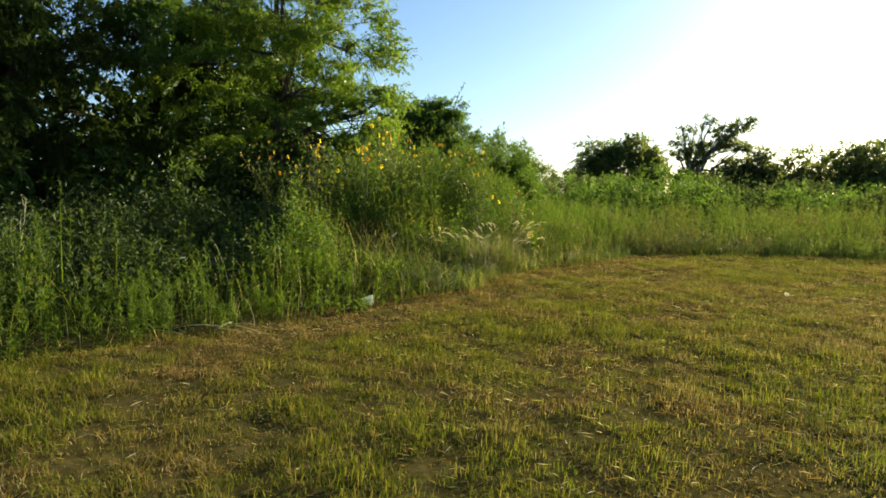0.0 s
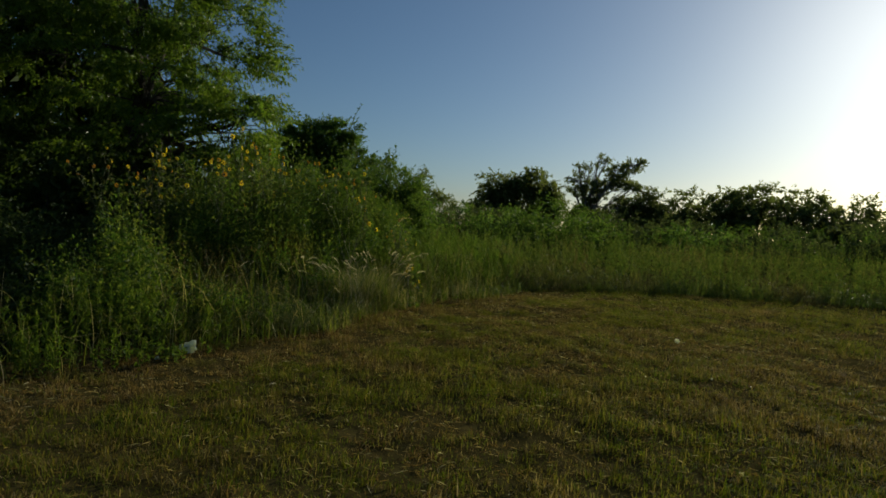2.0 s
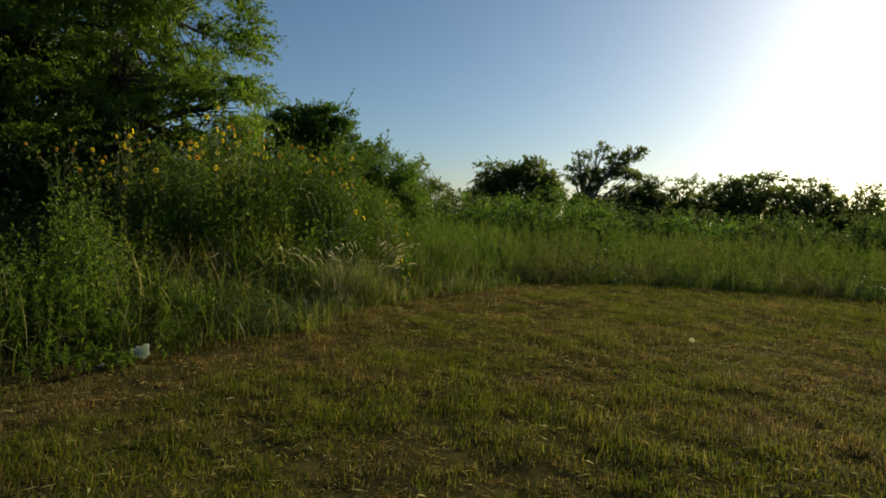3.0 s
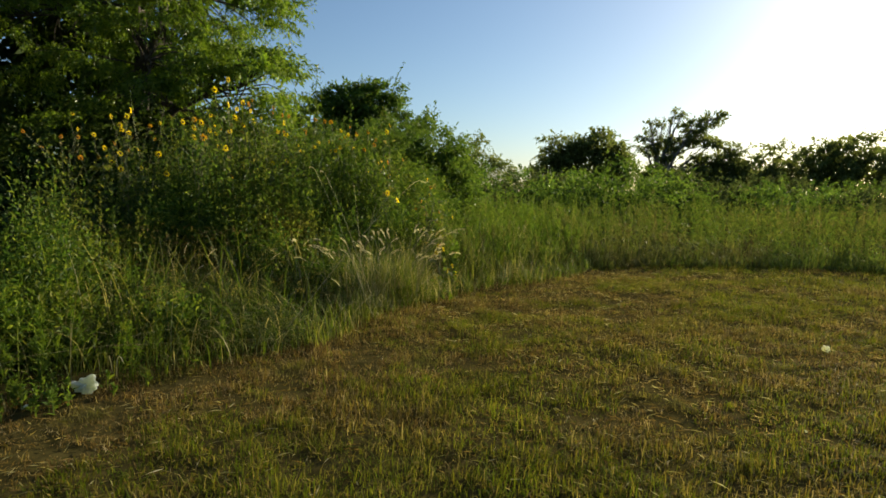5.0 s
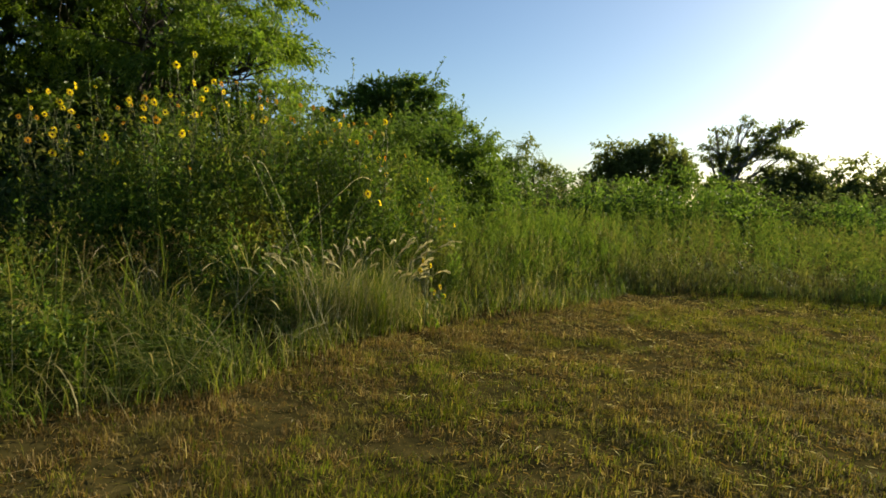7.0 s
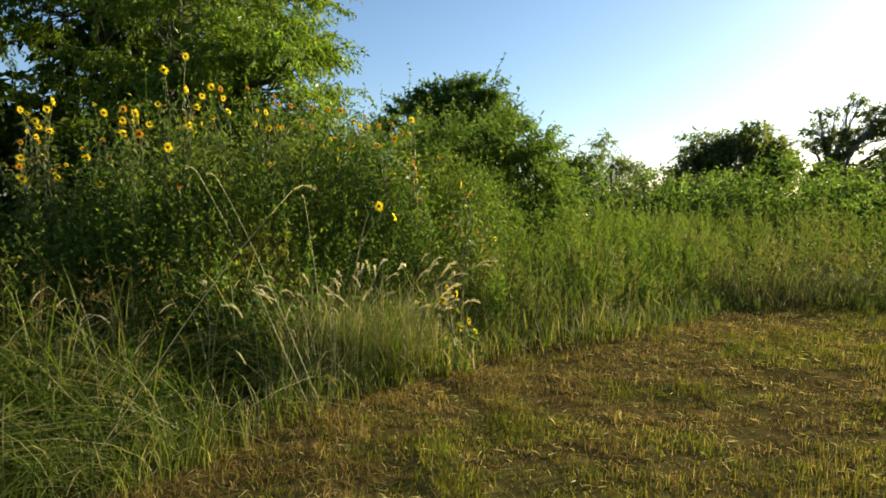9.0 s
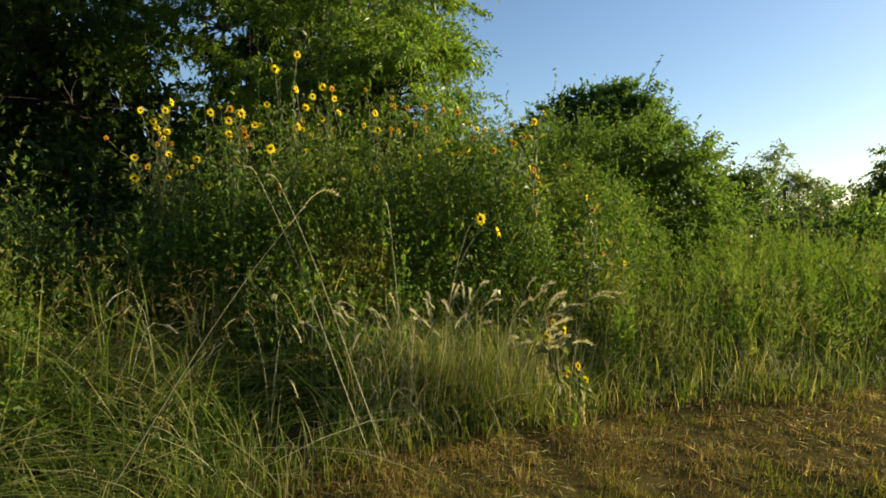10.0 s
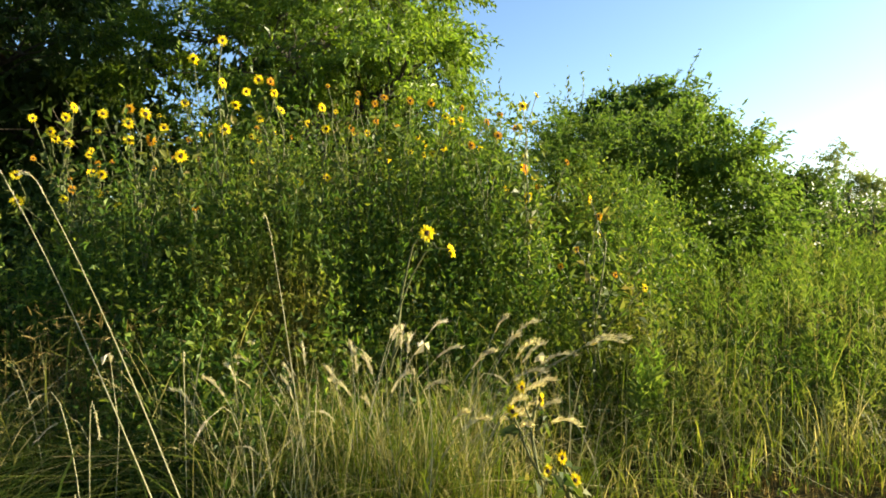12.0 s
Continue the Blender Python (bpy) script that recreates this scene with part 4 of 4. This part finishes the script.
def sunflowers():
    S, F = False, True
    # the single bloom that nods over the plume grass
    sunflower((0.42, 12.35), [(1.01, 12.13, 1.50, 0.105, S), (1.15, 12.16, 1.40, 0.09, S)], "wild sunflower with two blooms on arching stems", 24, 0.2, 0.3)
    def blooms(places, faded=0.1):
        return [(x, y, z, rng.uniform(0.085, 0.115), rng.uniform() < faded) for x, y, z in places]

    # the tall group, each with its own spread of blooms
    sunflower((-2.59, 12.25), blooms([(-2.67, 11.94, 2.47), (-2.61, 12.05, 2.37), (-2.60, 12.08, 2.31), (-2.55, 12.16, 2.28), (-2.53, 12.20, 2.59), (-2.56, 12.15, 2.50)]))
    sunflower((-2.30, 12.13), blooms([(-2.17, 12.21, 2.00), (-2.11, 12.31, 1.73), (-2.31, 11.97, 1.79), (-2.45, 11.70, 1.77), (-2.45, 11.70, 1.97)], 0.4))
    sunflower((-1.62, 12.30), blooms([(-1.74, 11.97, 2.42), (-1.64, 12.12, 2.47), (-1.58, 12.21, 2.44), (-1.65, 12.11, 2.36), (-1.65, 12.11, 2.23), (-1.56, 12.24, 2.24), (-1.50, 12.31, 2.34)]))
    sunflower((-1.42, 12.89), blooms([(-1.57, 12.56, 2.59), (-1.38, 12.79, 2.78), (-1.52, 12.62, 2.96), (-1.38, 12.80, 3.14), (-1.31, 12.87, 2.60), (-1.37, 12.80, 2.39)]))
    sunflower((-1.21, 13.27), blooms([(-1.25, 13.08, 2.51), (-1.32, 13.00, 2.74), (-1.18, 13.15, 2.84), (-1.16, 13.17, 2.74), (-1.12, 13.21, 2.59), (-1.25, 13.08, 2.85)]))
    sunflower((-0.70, 13.34), blooms([(-0.66, 13.22, 2.57), (-0.75, 13.14, 2.43), (-0.63, 13.24, 2.39), (-0.63, 13.24, 1.97), (-0.81, 13.09, 1.93)]))
    sunflower((-1.25, 12.47), blooms([(-1.22, 12.36, 1.71), (-1.28, 12.29, 2.10)]))
    sunflower((-0.47, 14.38), blooms([(-0.51, 14.20, 2.52), (-0.59, 14.15, 2.19), (-0.30, 14.33, 2.36)], 0.4))
    sunflower((-3.25, 12.8), blooms([(-3.15, 12.7, 2.1), (-3.35, 12.8, 2.3), (-3.05, 12.7, 1.9), (-3.5, 12.7, 1.95)], 0.5))
    sunflower((0.94, 14.02), blooms([(0.92, 13.87, 2.53), (0.94, 13.87, 2.01), (0.96, 13.88, 1.78)]))
    sunflower((1.60, 13.56), [(1.60, 13.40, 1.72, 0.07, S), (1.66, 13.42, 1.60, 0.065, F), (1.65, 13.42, 1.47, 0.07, S), (1.51, 13.38, 1.37, 0.06, F), (2.01, 13.20, 1.13, 0.07, S), (1.42, 13.3, 1.25, 0.055, F), (1.8, 13.3, 1.2, 0.055, F)])
    # older plants behind, with many small faded orange blooms
    for bx, by, zt in ((0.05, 14.0, 2.42), (0.5, 14.1, 2.35), (-0.45, 13.9, 2.5), (-2.2, 14.0, 2.5), (-3.0, 13.7, 2.35), (-3.9, 13.3, 2.2), (-1.0, 14.1, 2.6), (0.85, 14.2, 2.15)):
        hs = [(bx + rng.normal() * 0.28, by + rng.normal() * 0.2, zt + rng.normal() * 0.17, rng.uniform(0.06, 0.09), rng.uniform() < 0.6) for _ in range(8)]
        # plants to the right get a brighter leaf colour in place of sunlight
        sunflower((bx, by), hs, "older wild sunflower with faded orange blooms", 420 if bx < -0.6 else 620, 0.6, sunlit_leaf=None if bx < -0.6 else M_LUSH)
    # low yellow daisies in the grass
    for bx, by, hs in ((1.75, 11.95, [(1.72, 11.75, 0.80), (1.80, 11.8, 0.74), (1.70, 11.7, 0.70)]), (1.95, 11.9, [(1.92, 11.72, 0.52), (1.86, 11.7, 0.46), (1.97, 11.75, 0.42)])):
        sunflower((bx, by), [(x, y, z, 0.07, S) for x, y, z in hs], "low yellow daisy among dry grass", 30, 0.2)


def plume_tussock(base, n_plume, lean, height, label="clump of dry grass with pale feathery plumes"):
    """A tussock of stalks with silky seed plumes."""
    b = on_land(np.array([base[0]]), np.array([base[1]]))[0]
    t = thing("plume_grass", b, label, "grass clump", "plume grass")
    n = 90
    buf = Buf()
    a, r = rng.uniform(0, 2 * np.pi, n), 0.22 * np.sqrt(rng.uniform(size=n))
    p = b + np.stack([r * np.cos(a), r * np.sin(a), np.zeros(n)], 1)
    blades(buf, p, height * rng.uniform(0.5, 0.95, n), rng.uniform(0.003, 0.007, n), rng.uniform(0, 2 * np.pi, n), rng.gamma(2, 0.3, n), 4)
    tagged(part("blades", buf, M_TALL, t), kind="stuff")
    for _ in range(n_plume):
        az = lean + rng.normal() * 0.6
        hh = height * rng.uniform(0.68, 1.14)
        rr = hh * rng.uniform(0.15, 0.6)
        s = np.linspace(0, 1, 7)
        st = b + np.stack([np.cos(az) * rr * s ** 2, np.sin(az) * rr * s ** 2, hh * s * (1 - 0.16 * s)], 1)
        stalk = Buf()
        tube(stalk, st, np.linspace(0.003, 0.0015, 7), 4)
        stalk_ob = part("stalk", stalk, M_DRYSTEM, t)
        pl = Buf()
        k = 105
        d = unit(st[-1] - st[-2])
        u = rng.uniform(0, 1, k)
        ln = rng.uniform(0.12, 0.25)
        pos = st[-1] + d * (u * ln)[:, None] - np.array([0, 0, 1.0]) * (0.45 * ln * u ** 2)[:, None]
        leaves(pl, pos, d + rng.normal(size=(k, 3)) * 0.22, rng.uniform(0.02, 0.05, k), rng.uniform(0.0013, 0.0026, k))
        part("plume", pl, M_PLUME, stalk_ob)
    return t


def reed(base, tip, label="tall arching reed with a drooping seed head"):
    b = on_land(np.array([base[0]]), np.array([base[1]]))[0]
    t = thing("reed", b, label, "grass stem", "tall reeds")
    tip = np.array(tip)
    s = np.linspace(0, 1, 12)[:, None]
    pts = b + (tip - b) * s + np.array([0, 0, 0.10]) * np.sin(np.pi * s) * s
    buf = Buf()
    tube(buf, pts, np.linspace(0.0035, 0.0014, 12), 5)
    part("stalk", buf, M_DRYSTEM, t)
    pl = Buf()
    k = 90
    d = unit(pts[-1] - pts[-3])
    u = rng.uniform(-0.6, 1, k)
    pos = pts[-1] + d * (u * 0.22)[:, None] - np.array([0, 0, 0.14]) * (np.clip(u, 0, 1) ** 2)[:, None]
    leaves(pl, pos, d + rng.normal(size=(k, 3)) * 0.1, rng.uniform(0.012, 0.026, k), rng.uniform(0.0015, 0.0025, k))
    part("seed_head", pl, M_PLUME, t)


def foxtail(base, az, h):
    """A thin stalk whose seed head nods over."""
    b = on_land(np.array([base[0]]), np.array([base[1]]))[0]
    t = thing("foxtail_grass", b, "slender grass stalk with a nodding seed head", "grass stem", "foxtail stalks")
    s = np.linspace(0, 1, 10)
    out = 0.22 * h * s ** 3 + 0.06 * h * s
    pts = b + np.stack([np.cos(az) * out, np.sin(az) * out, h * (s - 0.22 * np.clip(s - 0.72, 0, 1) ** 2 * 12)], 1)
    buf = Buf()
    tube(buf, pts, np.linspace(0.0028, 0.0014, 10), 4)
    part("stalk", buf, M_DRYSTEM, t)
    hd = Buf()
    k = 90
    u = rng.uniform(0, 1, k)
    d = unit(pts[-1] - pts[-2])
    pos = pts[-1] + d * (u * 0.11)[:, None] - np.array([0, 0, 0.05]) * (u ** 2)[:, None]
    leaves(hd, pos, d + rng.normal(size=(k, 3)) * 0.25, rng.uniform(0.012, 0.026, k), rng.uniform(0.002, 0.0035, k))
    part("seed_head", hd, M_PLUME, t)


def panicle(base, az, h):
    """A grass stalk with a loose, spreading head of fine branches and spikelets."""
    b = on_land(np.array([base[0]]), np.array([base[1]]))[0]
    t = thing("panicle_grass", b, "grass stalk with an open golden seed panicle", "grass stem", "panicle grass")
    s = np.linspace(0, 1, 9)
    out = 0.55 * h * s ** 2
    pts = b + np.stack([np.cos(az) * out, np.sin(az) * out, h * (s - 0.18 * s ** 3)], 1)
    buf = Buf()
    tube(buf, pts, np.linspace(0.0026, 0.0012, 9), 4)
    part("stalk", buf, M_DRYSTEM, t)
    head = Buf()
    for _ in range(9):
        k = int(rng.integers(5, 9))
        a = az + rng.normal() * 0.9
        tip = pts[k] + np.array([math.cos(a), math.sin(a), 0.15 + 0.3 * rng.normal()]) * rng.uniform(0.08, 0.19)
        br = bent(pts[k], tip, 0.12, 5, 0.03)
        tube(head, br, np.linspace(0.0009, 0.0005, 5), 3)
        n = 9
        u = rng.integers(1, 5, n)
        leaves(head, br[u] + rng.normal(size=(n, 3)) * 0.012, rng.normal(size=(n, 3)) * 0.6 + np.array([0, 0, -0.5]), rng.uniform(0.010, 0.026, n), rng.uniform(0.003, 0.006, n))
    part("seed_head", head, M_PANICLE, t)


def plumes():
    for x, y, n, lean, h in ((1.22, 11.7, 5, 0.2, 0.98), (1.15, 11.6, 5, 2.6, 0.95), (0.95, 11.55, 5, 2.0, 1.02), (0.7, 11.5, 5, 2.8, 0.9), (1.42, 11.85, 10, 0.0, 0.97), (0.5, 11.35, 3, 3.0, 0.82), (1.25, 12.0, 6, 0.6, 1.08), (0.82, 11.75, 4, 1.2, 1.0), (0.35, 11.3, 2, 3.0, 0.75)):
        plume_tussock((x, y), n, lean, h)
    reed((0.92, 10.69), (0.32, 10.35, 1.70))
    reed((0.98, 10.75), (0.42, 10.42, 1.66))
    reed((0.75, 11.45), (0.64, 11.3, 1.5), "thin upright dry reed")
    reed((0.0, 9.55), (1.35, 9.44, 1.58), "thin leaning dry reed")
    for _ in range(26):
        x, y = rng.uniform(-1.3, 1.5), rng.uniform(10.2, 12.1)
        if edge_at(np.array([x]), np.array([y]))[0] > -0.3:
            continue
        a, h = rng.uniform(0, 6.28), rng.uniform(0.6, 1.15)
        foxtail((x, y), a, h)
    # open, feathery seed panicles over the lodged grass
    for k in range(30):
        x, y = rng.uniform(-2.4, 0.9), rng.uniform(9.3, 12.0)
        if -edge_at(np.array([x]), np.array([y]))[0] > 0.25 and ((x - 0.1) / 0.5) ** 2 + ((y - 10.78) / 0.42) ** 2 > 1:
            panicle((x, y), rng.uniform(0, 6.28), rng.uniform(0.55, 1.0))
    # withered pale leaves hanging in the stalks
    for x, y, z in ((1.43, 11.38, 1.04), (-0.06, 10.93, 0.94), (1.75, 11.9, 0.92)):
        b = on_land(np.array([x]), np.array([y]))[0]
        t = thing("withered_plant", b, "pale withered leaf hanging on a thin dry stalk", "dry plant", "withered plants")
        buf = Buf()
        tube(buf, [b, b + np.array([0.02, 0.03, z * 0.6]), np.array([x + 0.01, y, z])], [0.0024, 0.002, 0.0014], 4)
        part("stalk", buf, M_DRYSTEM, t)
        buf = Buf()
        leaves(buf, np.array([[x, y, z]] * 3), rng.normal(size=(3, 3)) * 0.5 + np.array([0.3, -0.2, -0.7]), rng.uniform(0.04, 0.075, 3), 0.03, 0.5)
        part("leaf", buf, M_PLUME, t)


# ---------------------------------------------------------------- litter on the grass


def crumpled(name, at, size, mat, label, category, seed, crease=0.16):
    """A thin crumpled sheet or bag, closed and full of folds."""
    g = np.random.default_rng(seed)
    bm = bmesh.new()
    bmesh.ops.create_icosphere(bm, subdivisions=4, radius=1.0)
    ax = unit(g.normal(size=(14, 3)))
    off = g.uniform(0.15, 0.8, 14)
    for v in bm.verts:
        p = np.array(v.co)
        k = 1.0
        for a, o in zip(ax, off):
            k -= crease * abs(math.sin(3.1 * float(p @ a) + o * 6))
        p = p * k
        v.co = (p[0] * size[0] / 2, p[1] * size[1] / 2, max(p[2], -0.55) * size[2] * 0.62)
    low = min(v.co.z for v in bm.verts)
    me = bpy.data.meshes.new(name)
    bm.to_mesh(me)
    bm.free()
    me.materials.append(mat)
    ob = new(name, me)
    z = float(land(np.array([at[0]]), np.array([at[1]]))[0])
    ob.location = (at[0], at[1], z - low + 0.004)
    ob.rotation_euler = (0, 0, g.uniform(0, 6))
    return tagged(ob, label, category)


def litter():
    crumpled("plastic_bag", (-1.03, 8.08), (0.30, 0.22, 0.17), M_PLASTIC, "crumpled clear plastic bag at the edge of the weeds", "litter", 5)
    crumpled("paper_cup", (5.45, 9.2), (0.17, 0.12, 0.11), M_PAPER, "crushed white paper cup lying on the lawn", "litter", 6, 0.06)
    crumpled("plastic_scrap", (-1.25, 7.75), (0.10, 0.07, 0.05), M_PLASTIC, "small scrap of clear plastic beside the bag", "litter", 7)
    for k, (x, y, s) in enumerate(((10.77, 8.6, 0.10), (10.84, 8.26, 0.12), (3.31, 4.8, 0.05), (3.95, 7.3, 0.035), (4.58, 7.05, 0.05), (6.0, 6.75, 0.045), (18.3, 11.6, 0.45))):
        tagged(crumpled("paper_scrap", (x, y), (s, s * 0.7, min(0.06, s * 0.6)), M_PAPER, "small scrap of white paper on the grass", "litter", 20 + k), group="paper scraps")
    # a loose heap of dry stalks by the edge
    for k in range(9):
        buf = Buf()
        c = np.array([-2.55 + rng.normal() * 0.22, 6.32 + rng.normal() * 0.1, 0.05])
        a = rng.uniform(0, 6.28)
        d = np.array([math.cos(a), math.sin(a) * 0.5, rng.normal() * 0.12]) * rng.uniform(0.15, 0.3)
        tube(buf, bent(c - d, c + d, 0.05, 5, 0.05), [0.005, 0.005, 0.004, 0.004, 0.002], 5)
        tagged(part("dry_stalk", buf, M_DRYSTEM), "dry broken weed stalk lying at the lawn edge", "stalk", "fallen stalks")
    # bleached dead stalks standing in the weeds
    for x, y, h in ((-5.3, 7.4, 1.45), (-5.5, 7.6, 1.2), (-7.6, 8.4, 1.9), (-7.9, 8.2, 1.7)):
        buf = Buf()
        b = on_land(np.array([x]), np.array([y]))[0]
        top = b + np.array([rng.normal() * 0.15, rng.normal() * 0.1, h])
        main = bent(b - np.array([0, 0, 0.05]), top, 0, 7, 0.03)
        tube(buf, main, np.linspace(0.013, 0.004, 7), 6)
        for m in (3, 4, 5):
            tube(buf, bent(main[m], main[m] + np.array([rng.normal() * 0.2, rng.normal() * 0.1, 0.3]), 0.02, 4, 0.05), [0.006, 0.005, 0.003, 0.002], 5)
        tagged(part("dead_stalk", buf, M_DRYSTEM, smooth=True), "bleached dead branching stalk among the weeds", "stalk", "dead stalks")


lawn()
rough_growth()
trees()
sunflowers()
plumes()
litter()
